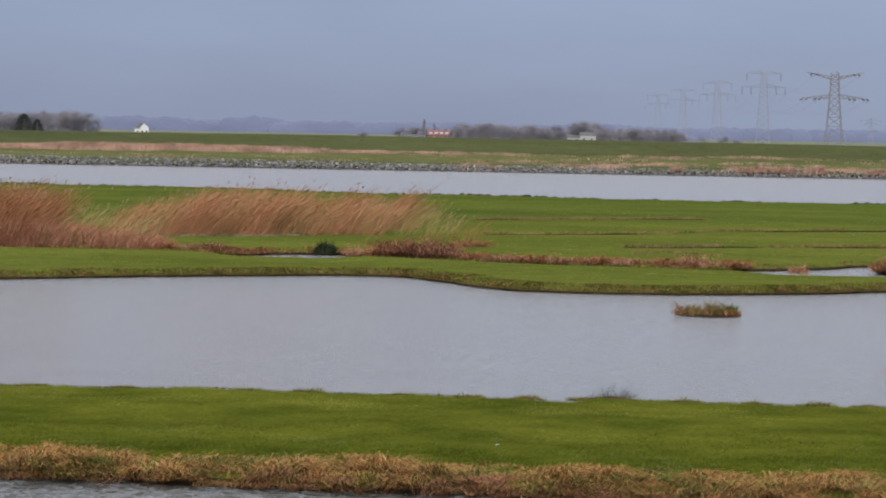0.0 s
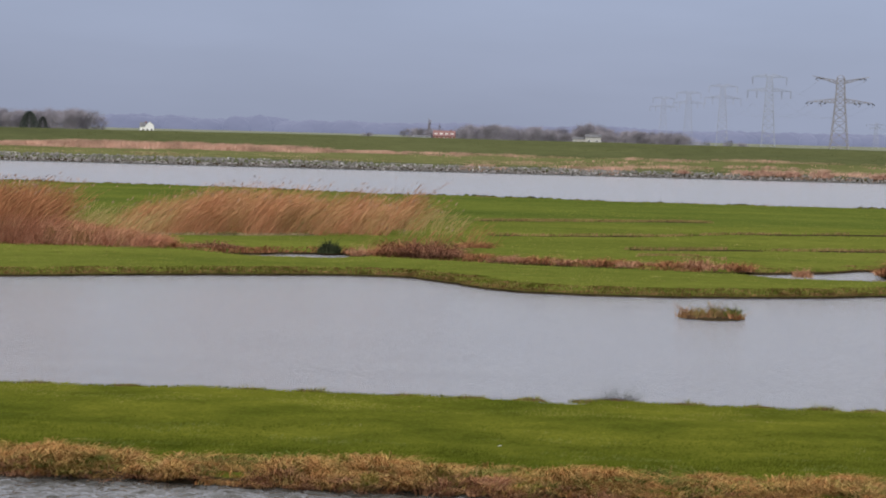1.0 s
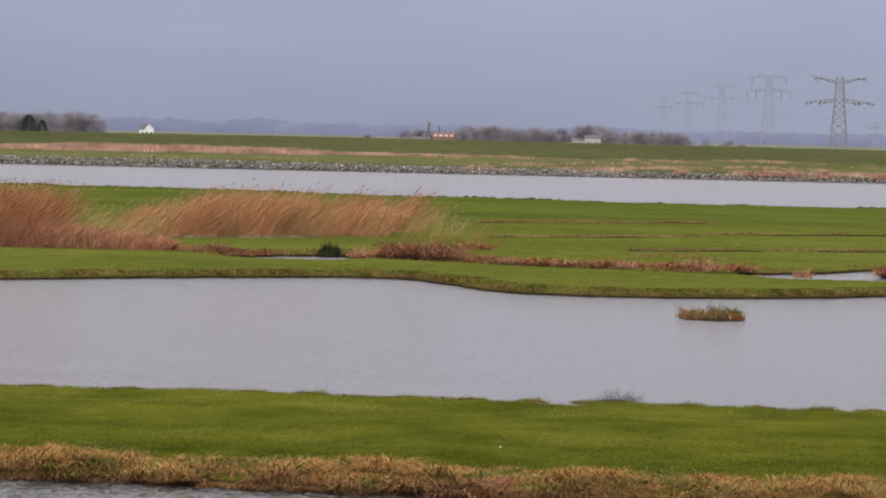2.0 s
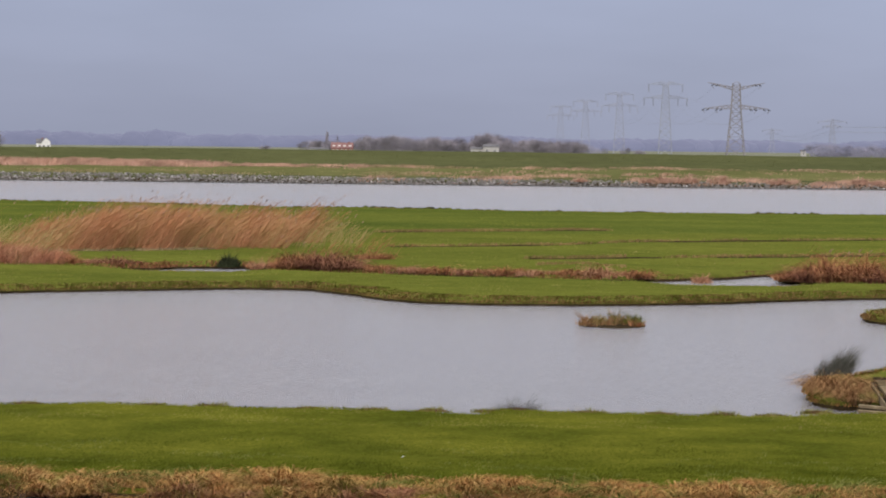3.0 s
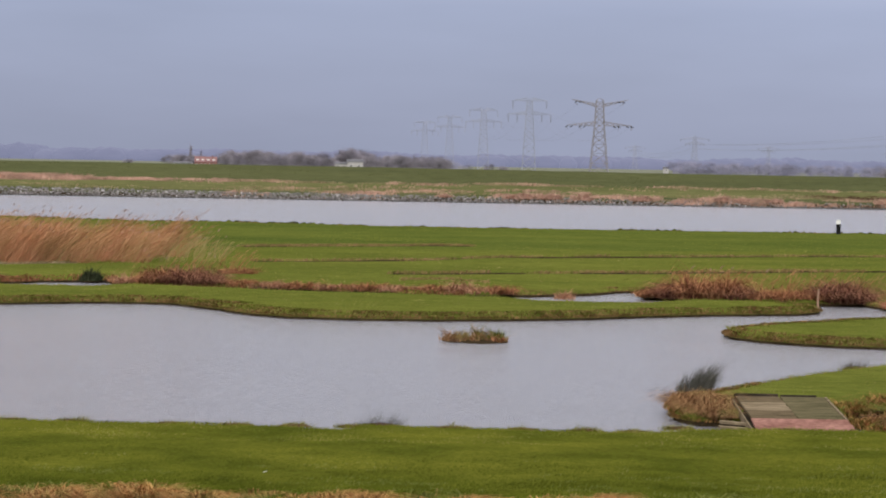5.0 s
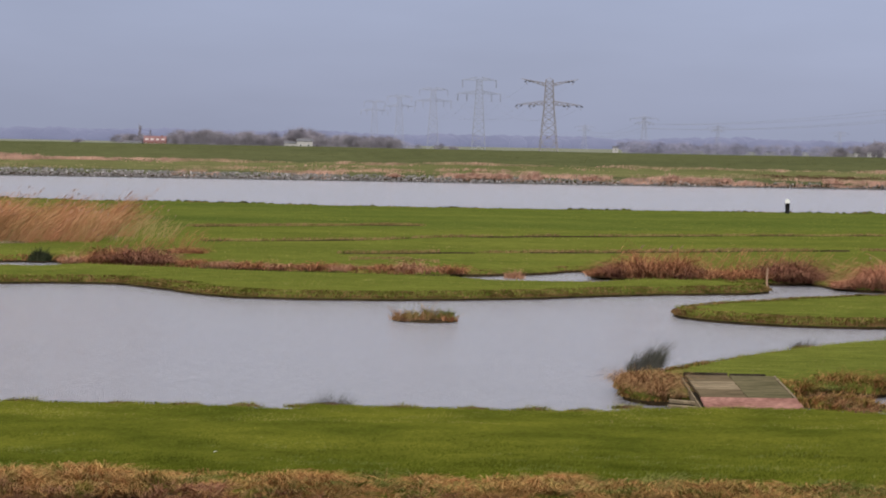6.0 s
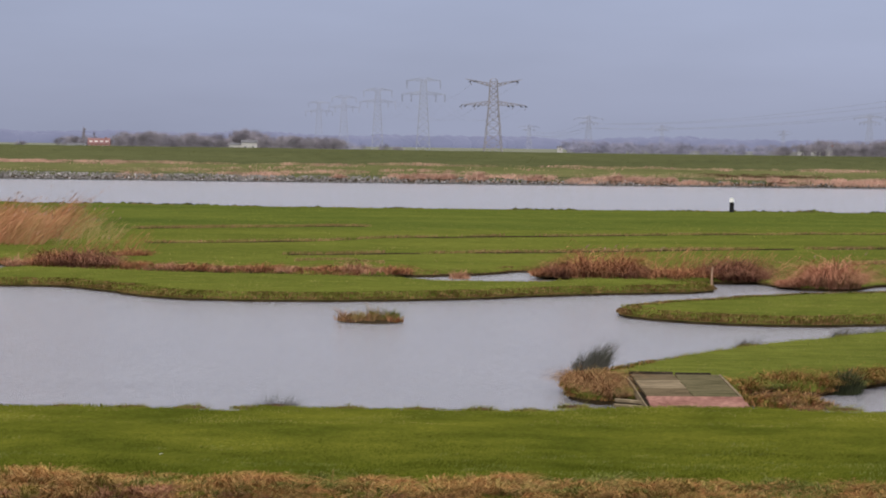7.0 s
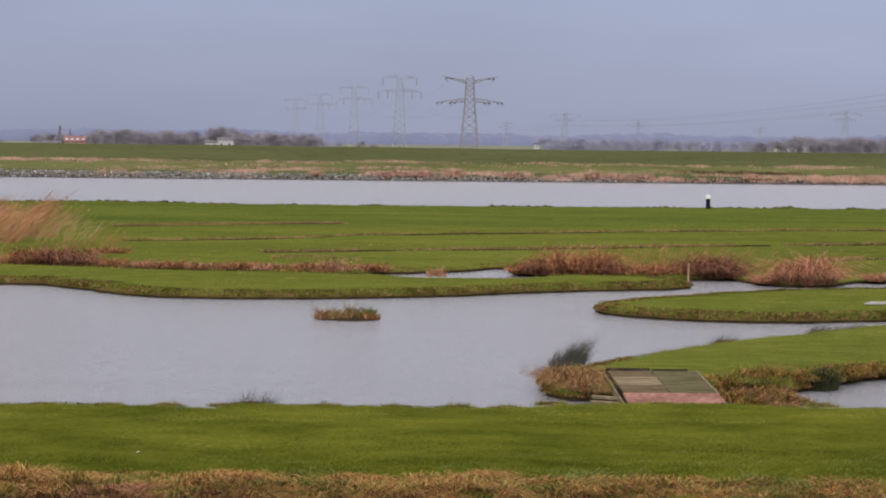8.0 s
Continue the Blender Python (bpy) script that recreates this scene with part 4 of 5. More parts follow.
reed_bed("reed_bed", "dense tall dark red-brown reeds beside the ditch", x, y, np.interp(x, [-28.5, -25.0, -24.1], [2.6, 2.5, 1.7]), M_REED_DARK, 64, (0.5, 0.1), 0.015, 0.16)
x = -28 + 9.6 * rng.uniform(0, 1, 7600) ** 1.05
y = rng.uniform(109.3, 112.6, len(x))
reed_bed("low_reeds", "low tangled pinkish reeds on the ditch bank", x, y, np.interp(x, [-28, -24, -21, -19, -18.4], [1.5, 1.25, 0.8, 0.6, 0.3]), M_TANGLE, 65, (0.5, -0.1), 0.018, 0.0, 0.15, 0.5, 0)
x = rng.uniform(-24.6, -20.6, 300)
y = rng.uniform(112, 122, len(x))
reed_bed("reed_bed", "thin pale greenish reeds in a gap of the bed", x, y, 1.6, M_REED_PALE, 66, (0.9, 0.1), 0.014, 0.12)
g = along(((-21.9, 121.0), (-17.8, 123.2), (-14.4, 125.1)), 900, rng, 0.12)
tagged(blades("straw_line", lifted(g, 0.22, 0.05), 0.16, (0.5, 0), 0.03, M_DIKE_TAN, 68), "thin line of pale straw before the reeds", "grass", "", "stuff")


def clump(name, label, cx, cy, rx, ry, count, height, mat, seed, z=0.15, lean=(0.25, 0.0), width=0.02, droop=0.55, spread=0.3, category="sedge", wild=0.38, arch=False):
    """A tussock: blades that rise from one foot and arch outwards."""
    rng = np.random.default_rng(seed)
    r, a = np.sqrt(rng.uniform(0, 1, count)), rng.uniform(0, 2 * np.pi, count)
    tufts = max(16, count // 38)
    own = rng.integers(0, tufts, count)
    loose = rng.uniform(0, 1, count) < 0.4
    r, a = np.where(loose, r, r[own]), np.where(loose, a, a[own])
    base = np.stack([r * np.cos(a) * rx, r * np.sin(a) * ry, np.full(count, -0.03)], 1)
    base[:, :2] += rng.normal(0, 0.05 + 0.04 * height, (count, 2))
    lean_ = np.array(lean)[None] + np.stack([np.cos(a), np.sin(a)], 1) * r[:, None] * 0.35 + rng.normal(0, wild, (tufts, 2))[own]
    h = height * 1.35 * rng.uniform(0.55, 1.12, tufts)[own] * rng.uniform(0.6, 1.1, count) * (1.05 - 0.5 * r ** 2) * (1 + 0.35 * np.array([noise.noise((p[0] * 1.7 + seed, p[1] * 1.7, 1)) for p in base]))
    v, f = blade_arrays(base, h * rng.uniform(0.55, 1.15, count), lean_, np.full(count, width) * rng.uniform(0.7, 1.3, count), rng, droop, spread)
    if arch:
        out = np.stack([np.cos(a), np.sin(a)], 1) * (0.25 + 0.45 * r[:, None])
        v, f = blade_arrays(base, h * rng.uniform(1.2, 2.1, count), np.array(lean)[None] + out + rng.normal(0, wild * 0.8, (tufts, 2))[own], np.full(count, width) * rng.uniform(0.7, 1.3, count), rng, 1.65, spread, 1.7)
    # low mound of dead litter that the blades rise from
    ring = [(0.0, 0.0, height * 0.22)]
    for k_, (rr, zz) in enumerate(((0.5, 0.17), (0.8, 0.06), (1.0, -0.12))):
        for m_ in range(12):
            w_ = rr * (1 + 0.22 * noise.noise((math.cos(m_ * 0.524) * 1.5 + seed, math.sin(m_ * 0.524) * 1.5, rr)))
            ring.append((math.cos(m_ * 0.524) * rx * w_, math.sin(m_ * 0.524) * ry * w_, height * zz))
    n0 = len(v)
    tri = [(n0, n0 + 1 + m_, n0 + 1 + (m_ + 1) % 12) for m_ in range(12)]
    for k_ in range(2):
        for m_ in range(12):
            p0, p1 = n0 + 1 + k_ * 12 + m_, n0 + 1 + k_ * 12 + (m_ + 1) % 12
            tri += [(p0, p0 + 12, p1 + 12), (p0, p1 + 12, p1)]
    o = array_mesh(name, np.concatenate([v, np.array(ring)]), np.concatenate([f, np.array(tri)]), mat)
    o.data.materials.append(M_LITTER)
    slot = np.zeros(len(o.data.polygons), np.int32)
    slot[-len(tri):] = 1
    o.data.polygons.foreach_set("material_index", slot)
    o.matrix_basis = pose(cx, cy, z)
    return tagged(o, label, category)


rng = np.random.default_rng(71)
# the brown rim of the pasture, tussock by tussock
for i, (cx, cy, rx, h, mat) in enumerate((
        (-10.3, 108.7, 0.6, 0.5, M_SEDGE_PALE), (-9.3, 107.6, 0.55, 0.64, M_SEDGE), (-8.1, 107.2, 0.7, 0.76, M_SEDGE_DARK), (-7.3, 107.5, 0.55, 0.62, M_SEDGE_DARK), (-6.7, 117.2, 0.7, 0.55, M_SEDGE),
        (-6.1, 107.3, 0.6, 0.4, M_SEDGE), (-4.9, 107.0, 0.9, 0.36, M_SEDGE_PALE), (-3.6, 106.8, 0.8, 0.42, M_SEDGE), (-2.4, 106.6, 0.7, 0.36, M_SEDGE_PALE), (-1.2, 106.3, 0.8, 0.42, M_SEDGE),
        (0.2, 105.8, 0.9, 0.36, M_SEDGE_PALE), (1.5, 105.3, 0.7, 0.4, M_SEDGE), (2.6, 105.0, 0.8, 0.55, M_SEDGE_PALE), (3.7, 105.1, 0.7, 0.45, M_SEDGE), (-18.3, 109.9, 0.6, 0.45, M_SEDGE), (-17.4, 110.0, 0.5, 0.38, M_SEDGE_PALE), (-16.5, 110.0, 0.6, 0.5, M_SEDGE_DARK), (-15.7, 110.1, 0.4, 0.3, M_SEDGE_DARK))):
    clump("sedge_tussock", "red-brown sedge tussock on the pasture edge" if mat is M_SEDGE else "dark purple-brown sedge tussock on the pasture edge" if mat is M_SEDGE_DARK else "pale straw-brown sedge tussock on the pasture edge", cx, cy, rx, 0.45, 560 if h < 0.6 else 900, h * (0.72 if h < 0.6 else 1.0), M_SEDGE_MIX if mat is M_SEDGE else mat, 100 + i, 0.15, (0.15, 0), 0.024, 0.8, 0.35, "sedge", 0.5, True)
for i, (cx, cy, rx, h) in enumerate(((9.4, 104.9, 0.5, 0.3), (10.1, 104.6, 0.6, 0.55), (10.9, 104.3, 0.7, 0.92), (11.8, 104.1, 0.7, 0.86), (12.6, 103.7, 0.6, 0.46), (13.4, 103.3, 0.6, 0.36), (14.2, 102.9, 0.7, 0.4), (15.0, 102.9, 0.6, 0.46), (15.7, 102.9, 0.6, 0.68), (16.3, 102.8, 0.6, 0.72), (16.9, 102.6, 0.45, 0.36))):
    clump("sedge_tussock", "shaggy dark red-brown sedge tussock by the channel", cx, cy, rx, 0.7, 950, h, M_SEDGE_DARK if i in (1, 4, 8, 9, 10) else M_SEDGE_MIX, 130 + i, 0.15, (0.12, 0), 0.024, 0.9, 0.42, "sedge", 0.55, True)
for i, (cx, cy, rx, h) in enumerate(((17.5, 99.2, 0.3, 0.24), (17.9, 98.9, 0.35, 0.34), (18.4, 98.6, 0.42, 0.66), (18.9, 98.4, 0.6, 1.02), (19.4, 98.6, 0.4, 0.8), (22.0, 101.2, 0.35, 0.3))):
    clump("sedge_tussock", "pale pinkish brown sedge tussock by the channel", cx, cy, rx, 0.6, 1100, h * 0.95, M_TANGLE, 150 + i, 0.12, (0.1, 0), 0.022, 0.8, 0.4, "sedge", 0.45, True)
for i, (cx, cy) in enumerate(((-7.0, 116.8), (-8.4, 107.8), (11.5, 104.8), (12.4, 104.6), (14.2, 103.9), (15.0, 104.0), (16.2, 103.6), (18.9, 99.9))):
    bx, by = rng.normal(0, 0.7, 44), rng.normal(0, 0.4, 44)
    reed_bed("reed_tuft", "few tall thin wind-bent reeds among sedge", cx + bx, cy + by, 1.25, M_REED_DARK, 170 + i, (0.5, 0), 0.013, 0.15, 0.15)
clump("sedge_tussock", "small brown tuft in the side pool", 6.2, 104.6, 0.35, 0.25, 380, 0.4, M_SEDGE_PALE, 160, 0.0, (0.15, 0), 0.02)
clump("rush_bush", "dark green rounded rush bush by the pool", -12.15, 111.6, 0.36, 0.4, 1200, 0.52, M_RUSH_DARK, 161, 0.1, (0.1, 0), 0.025, 0.5, 0.3, "rush", 0.12)

# bushes of dead grass at the foot of the far dike
for i, (cx, rx, h) in enumerate(((13.8, 1.0, 0.7), (15.8, 0.9, 1.0), (18.0, 1.2, 0.9), (19.2, 1.0, 1.1), (22.8, 1.5, 1.15), (30.1, 1.4, 0.95), (40.4, 1.1, 1.2), (42.8, 1.6, 0.8), (47.0, 1.2, 0.8), (61.0, 1.5, 0.7), (5.5, 1.2, 0.6))):
    clump("dry_grass_clump", "rounded reddish tan bush of dead grass by the canal", cx, 354.2, rx, 0.9, 520, h, M_DIKE_DRY, 240 + i, dike_z(cx, 354.2), (0.15, 0), 0.06, 0.8, 0.35, "grass", 0.3)

# islet
for i, (cx, cy, rx, h, mat) in enumerate(((1.5, 79.1, 0.24, 0.27, M_BRUSH), (1.78, 79.0, 0.2, 0.27, M_FRINGE_DRY), (1.62, 78.6, 0.26, 0.16, M_BRUSH), (2.2, 79.3, 0.12, 0.38, M_FRINGE_DRY),
                                          (2.15, 78.8, 0.12, 0.24, M_BRUSH), (2.6, 79.2, 0.18, 0.24, M_FRINGE_DRY), (2.82, 79.0, 0.18, 0.33, M_GREEN_TUFT), (2.75, 78.7, 0.24, 0.18, M_SEDGE_MIX))):
    clump("sedge_tussock", "straw-brown sedge tuft on the islet" if mat is not M_GREEN_TUFT else "upright green grass tuft on the islet", cx, cy, rx, 0.5, 230, h * 1.3, mat, 170 + i, 0.05, (0.12, 0), 0.014, 0.6, 0.3)

# tangle of dry grass at the bridge and along the side ditch
for i, (cx, cy, rx, ry, h) in enumerate(((5.7, 55.7, 0.35, 0.9, 0.44), (6.05, 56.4, 0.4, 1.0, 0.52), (6.35, 55.3, 0.35, 0.7, 0.46), (5.9, 54.8, 0.45, 0.5, 0.40), (6.5, 57.3, 0.35, 0.8, 0.40), (6.3, 54.5, 0.35, 0.4, 0.34), (5.6, 57.2, 0.3, 0.7, 0.36))):
    clump("dry_grass_clump", "arching straw-brown grass clump by the bridge", cx + (0.24 if cx < 6.0 else -0.14), cy, rx * 0.6, ry * 0.85, 1300, h * 0.8, M_BRUSH, 180 + i, 0.14, (0.1, -0.1), 0.013, 0.75, 0.4, "grass", 0.38, True)
for i, (cx, cy, rx, h) in enumerate(((9.0, 56.3, 0.35, 0.30), (9.5, 56.9, 0.45, 0.34), (10.0, 57.5, 0.5, 0.42), (10.6, 57.0, 0.45, 0.34), (11.3, 57.6, 0.5, 0.3), (11.9, 58.6, 0.5, 0.34), (12.7, 59.6, 0.6, 0.32), (13.6, 60.6, 0.7, 0.32))):
    clump("dry_grass_clump", "brown and green grass clump on the ditch bank", cx, cy, rx, 0.5, 900, h * (0.5 if i % 3 == 1 else 0.72), M_GREEN_TUFT if i % 3 == 1 else M_BANK_MIX, 190 + i, 0.16, (0.15, -0.2), 0.014, 0.75, 0.4, "grass", 0.38, True)
for i, (cx, cy, h) in enumerate(((9.55, 53.8, 0.17), (9.95, 54.0, 0.21), (10.2, 53.8, 0.13), (8.95, 54.3, 0.2), (9.3, 54.7, 0.22), (9.7, 55.1, 0.22), (10.1, 55.2, 0.2), (9.2, 53.5, 0.13), (9.75, 52.9, 0.12))):
    clump("dry_grass_clump", "reddish dry grass spilling into the ditch", cx, cy, 0.22, 0.4, 600, h * 1.3, M_BANK_MIX if i % 2 else M_BRUSH, 200 + i, 0.05, (0.2, -0.1), 0.014, 0.75, 0.6, "grass")
clump("rush_tuft", "dark wind-bent rush tuft above dry grass", 6.45, 60.0, 0.13, 0.25, 1100, 0.7, M_RUSH, 210, 0.2, (0.45, 0), 0.0075, 0.3, 0.11, "rush", 0.1)
clump("rush_tuft", "thin wind-bent rush tuft above dry grass", 6.15, 60.0, 0.14, 0.25, 420, 0.5, M_RUSH, 215, 0.2, (0.35, 0), 0.006, 0.3, 0.2, "rush", 0.1)
clump("rush_tuft", "dark green rounded rush tuft on the ditch bank", 11.2, 56.9, 0.25, 0.25, 1900, 0.6, M_RUSH_DARK, 211, 0.03, (0.2, 0), 0.008, 0.7, 0.3, "rush", 0.14)
clump("rush_tuft", "thin grey-green rush tuft on the meadow edge", -0.3, 51.5, 0.42, 0.15, 380, 0.36, M_RUSH, 212, 0.15, (0.35, 0), 0.0035, 0.3, 0.3, "rush", 0.12)
clump("rush_tuft", "small thin rush tuft at the lake edge", 11.1, 68.4, 0.3, 0.2, 260, 0.34, M_RUSH, 213, 0.15, (0.7, 0), 0.006, 0.3, 0.25, "rush", 0.12)
clump("rush_tuft", "small thin rush tuft at the lake edge", 14.3, 72.3, 0.4, 0.2, 240, 0.34, M_RUSH, 214, 0.15, (0.7, 0), 0.009, 0.3, 0.25, "rush", 0.12)
clump("rush_tuft", "small dark rush tuft at the lake edge", 15.1, 72.8, 0.35, 0.2, 300, 0.26, M_RUSH, 216, 0.15, (0.6, 0), 0.008, 0.3, 0.25, "rush", 0.12)
for i, (cx, cy, h) in enumerate(((-2.9, 51.2, 0.10), (-1.85, 51.15, 0.10), (-4.1, 51.3, 0.08), (2.3, 51.2, 0.08), (10.2, 51.6, 0.14), (5.2, 51.8, 0.12), (-7.0, 51.5, 0.1), (-9.3, 51.5, 0.08), (-5.9, 51.4, 0.12), (-11.0, 51.4, 0.1), (1.0, 51.25, 0.1), (3.4, 51.1, 0.12), (-0.8, 51.2, 0.1), (4.3, 51.0, 0.1), (7.2, 51.8, 0.09))):
    clump("grass_tuft", "small yellowish grass tuft on the meadow edge", cx, cy, 0.3, 0.14, 260, h * 1.2, M_TUFT, 220 + i, 0.18, (0.1, 0), 0.012, 0.6, 0.5, "grass")

# shallow drains across the pasture: dark wet groove with brown grass along it
DRAINS = (((-6.8, 131.2), (0.0, 134.4), (4.8, 141.2), (13.2, 146.4), (22.0, 151.5), (30.3, 154.7), (46, 158)), ((-0.2, 118.8), (5.0, 121.8), (11.2, 124.2), (20.2, 130.1), (30, 134)),
          ((-8.4, 152.8), (-3.4, 156.0), (4, 160)), ((21.5, 112.6), (23.5, 114.8), (25.9, 117.5), (34, 121)))
for i, line in enumerate(DRAINS):
    bm = bmesh.new()
    p = np.array(line)
    steps = int(np.linalg.norm(p[-1] - p[0]) / 0.8)
    u = np.linspace(0, len(p) - 1, steps)
    prev = None
    for uu in u:
        x_, y_ = np.interp(uu, range(len(p)), p[:, 0]), np.interp(uu, range(len(p)), p[:, 1])
        h_ = 0.17 + 0.16 * noise.noise((x_ * 0.5, y_ * 0.5, i))
        zz = 0.25 + relief(x_, y_, 0.05)
        row = [bm.verts.new((x_ + 0.2 * noise.noise((x_, y_, 9)), y_ + d_ + 0.9 * noise.noise((x_ * 0.12, 0, i)), zz + e_)) for d_, e_ in ((-h_, -0.05), (-h_ * 0.6, 0.03), (h_ * 0.6, 0.03), (h_, -0.05))]
        if prev and noise.noise((x_ * 0.22, y_ * 0.22, i + 4)) > -0.4:
            for a_ in range(3):
                bm.faces.new((prev[a_], row[a_], row[a_ + 1], prev[a_ + 1]))
        prev = row
    tagged(link_bm("drain_%d" % (i + 1), bm, M_MUD, True), "shallow muddy drain across the pasture", "drain", "", "structure")
    rng = np.random.default_rng(300 + i)
    g = along(line, 4200, rng, 0.24)
    g[:, 1] += 0.35
    w = np.array([noise.noise((a * 0.3, b_ * 0.3, 7)) for a, b_ in g])
    g = g[w > -0.22]
    tagged(blades("drain_grass", lifted(g, 0.24, 0.05), 0.2, (0.2, 0), 0.035, M_FRINGE_DRY, 310 + i, None, 0.5, 0.25, (0.0, 0.5, 1.0)), "brownish grass along a pasture drain", "grass", "", "stuff")

rng = np.random.default_rng(330)
g = np.stack([rng.uniform(-0.6, 3.6, 1500), rng.uniform(111.5, 115.5, 1500)], 1)
g = g[[noise.noise((a * 0.6, b_ * 0.5, 2)) > 0.05 for a, b_ in g]]
tagged(blades("pale_grass", lifted(g, 0.24, 0.05), 0.12, (0.3, 0), 0.03, M_FRINGE_DRY, 331, None, 0.5, 0.3, (0.0, 0.5, 1.0)), "thin pale straw-coloured patch in the pasture", "grass", "", "stuff")

# ---- plank bridge ----
BX0, BX1 = 6.72, 8.52
bridge = empty("plank_bridge", pose(BX0, 52.3, 0.0), "low wooden plank bridge with a red-brown ramp", "bridge")


def deck_z(y):
    return float(np.interp(y, [-0.4, 0.0, 0.75, 3.6], [0.10, 0.15, 0.27, 0.47]))


rows_ = np.linspace(0.78, 3.55, 15)
meshes = {}
for c_, (x0, x1) in enumerate(((0.0, 0.868), (0.882, 1.75))):
    for r_, (y0, y1) in enumerate(zip(rows_, rows_[1:])):
        bm = bmesh.new()
        bm_box(bm, (x0 + random.uniform(-0.015, 0.01), y0 + 0.006, -0.045), (x1 + random.uniform(-0.01, 0.015), y1 - 0.006, 0.0), 0.008)
        tilt = random.uniform(-0.006, 0.006)
        for v in bm.verts:
            v.co.z += deck_z(v.co.y) + tilt
        o = part("plank", bm, M_WOOD if c_ == 0 and 4 < r_ < 10 else M_WOOD_BROWN if c_ == 0 else M_WOOD_GREEN, bridge)
for r_, (y0, y1) in enumerate(((-0.36, -0.01), (0.0, 0.37), (0.38, 0.76))):
    bm = bmesh.new()
    bm_box(bm, (-0.03, y0, -0.05), (1.86 - 0.03 * r_, y1, 0.0), 0.008)
    for v in bm.verts:
        v.co.z += deck_z(v.co.y) + 0.006
    part("ramp_board", bm, M_RED, bridge, "red-brown board of the ramp")
for x0 in (-0.07, 0.82, 1.70):
    bm = bmesh.new()
    bm_box(bm, (x0, -0.3, -0.32), (x0 + 0.12, 3.65, -0.05), 0.01)
    for v in bm.verts:
        v.co.z += deck_z(v.co.y)
    part("beam", bm, M_WOOD_DARK, bridge, "dark timber beam")
for x0, x1, z0 in ((-0.02, 0.86, 0.41), (0.90, 1.62, 0.395)):
    bm = bmesh.new()
    bm_box(bm, (x0, 3.58, z0 - 0.06), (x1, 3.66, z0 + 0.10), 0.012)
    part("edge_board", bm, M_WOOD_DARK, bridge, "black timber end board")
bm = bmesh.new()
bm_box(bm, (1.76, 0.79, -0.04), (1.81, 3.5, 0.010), 0.006)
for v in bm.verts:
    v.co.z += deck_z(v.co.y)
part("edge_batten", bm, M_WOOD, bridge, "pale weathered edge batten")
bm = bmesh.new()
bm_box(bm, (-0.105, -0.2, -0.17), (-0.075, 3.3, -0.015), 0.006)
for v in bm.verts:
    v.co.z += deck_z(v.co.y)
part("side_board", bm, M_WOOD, bridge, "grey-brown side board")
for x_, y_ in ((-0.02, 0.9), (-0.02, 2.9), (1.76, 0.9), (1.76, 2.9)):
    bm = bmesh.new()
    bmesh.ops.create_cone(bm, cap_ends=True, segments=10, radius1=0.07, radius2=0.065, depth=1.0)
    bmesh.ops.translate(bm, verts=bm.verts, vec=(x_, y_, -0.42))
    part("pile", bm, M_WOOD_DARK, bridge)
for i, (dx, dy, dz, rz) in enumerate(((-0.42, 0.55, 0.10, 4), (-0.36, 0.95, 0.16, -3))):
    bm = bmesh.new()
    bm_box(bm, (-0.24, -0.09, -0.03), (0.3, 0.09, 0.03), 0.008)
    o = link_bm("loose_board", bm, M_WOOD)
    o.matrix_basis = pose(BX0 + dx, 52.3 + dy, dz, 0, 4, rz)
    tagged(o, "short grey weathered board beside the bridge", "board", "loose boards")

# stake in the channel, bollard in the canal, pale boards on the spit
bm = bmesh.new()
for i in range(6):
    z0, z1 = -0.5 + i * 0.22, -0.5 + (i + 1) * 0.22
    bm_strut(bm, (0.015 * math.sin(i), 0, z0), (0.015 * math.sin(i + 1), 0, z1), 0.065 - 0.004 * i, 0.061 - 0.004 * i)
o = link_bm("stake", bm, M_STAKE)
o.matrix_basis = pose(14.58, 97.9, 0.0, 0, 2, 0)
tagged(o, "thin pale reddish wooden stake in the channel", "stake")

bollard = empty("mooring_post", pose(31.92, 205.0, 0.22), "thick black mooring post with a white top", "post")
bm = bmesh.new()
bmesh.ops.create_cone(bm, cap_ends=True, segments=20, radius1=0.17, radius2=0.16, depth=1.6)
bmesh.ops.translate(bm, verts=bm.verts, vec=(0, 0, -0.03))
part("shaft", bm, M_BLACK, bollard, "black painted shaft")
bm = bmesh.new()
bmesh.ops.create_cone(bm, cap_ends=True, segments=20, radius1=0.172, radius2=0.165, depth=0.3)
bmesh.ops.bevel(bm, geom=[e for e in bm.edges if e.verts[0].co.z > 0.1 and e.verts[1].co.z > 0.1], offset=0.03, segments=2, affect="EDGES")
bmesh.ops.translate(bm, verts=bm.verts, vec=(0, 0, 0.92))
part("cap", bm, M_WHITE, bollard, "white painted top")

bm = bmesh.new()
bm_box(bm, (0, 0, 0), (0.9, 0.22, 0.04), 0.01)
bm_box(bm, (0.1, 0.04, 0.045), (1.0, 0.18, 0.08), 0.01)
o = link_bm("pale_boards", bm, M_PALE)
o.matrix_basis = pose(17.7, 83.0, 0.27, 0, 0, 4)
tagged(o, "pile of pale boards lying on the spit", "boards")

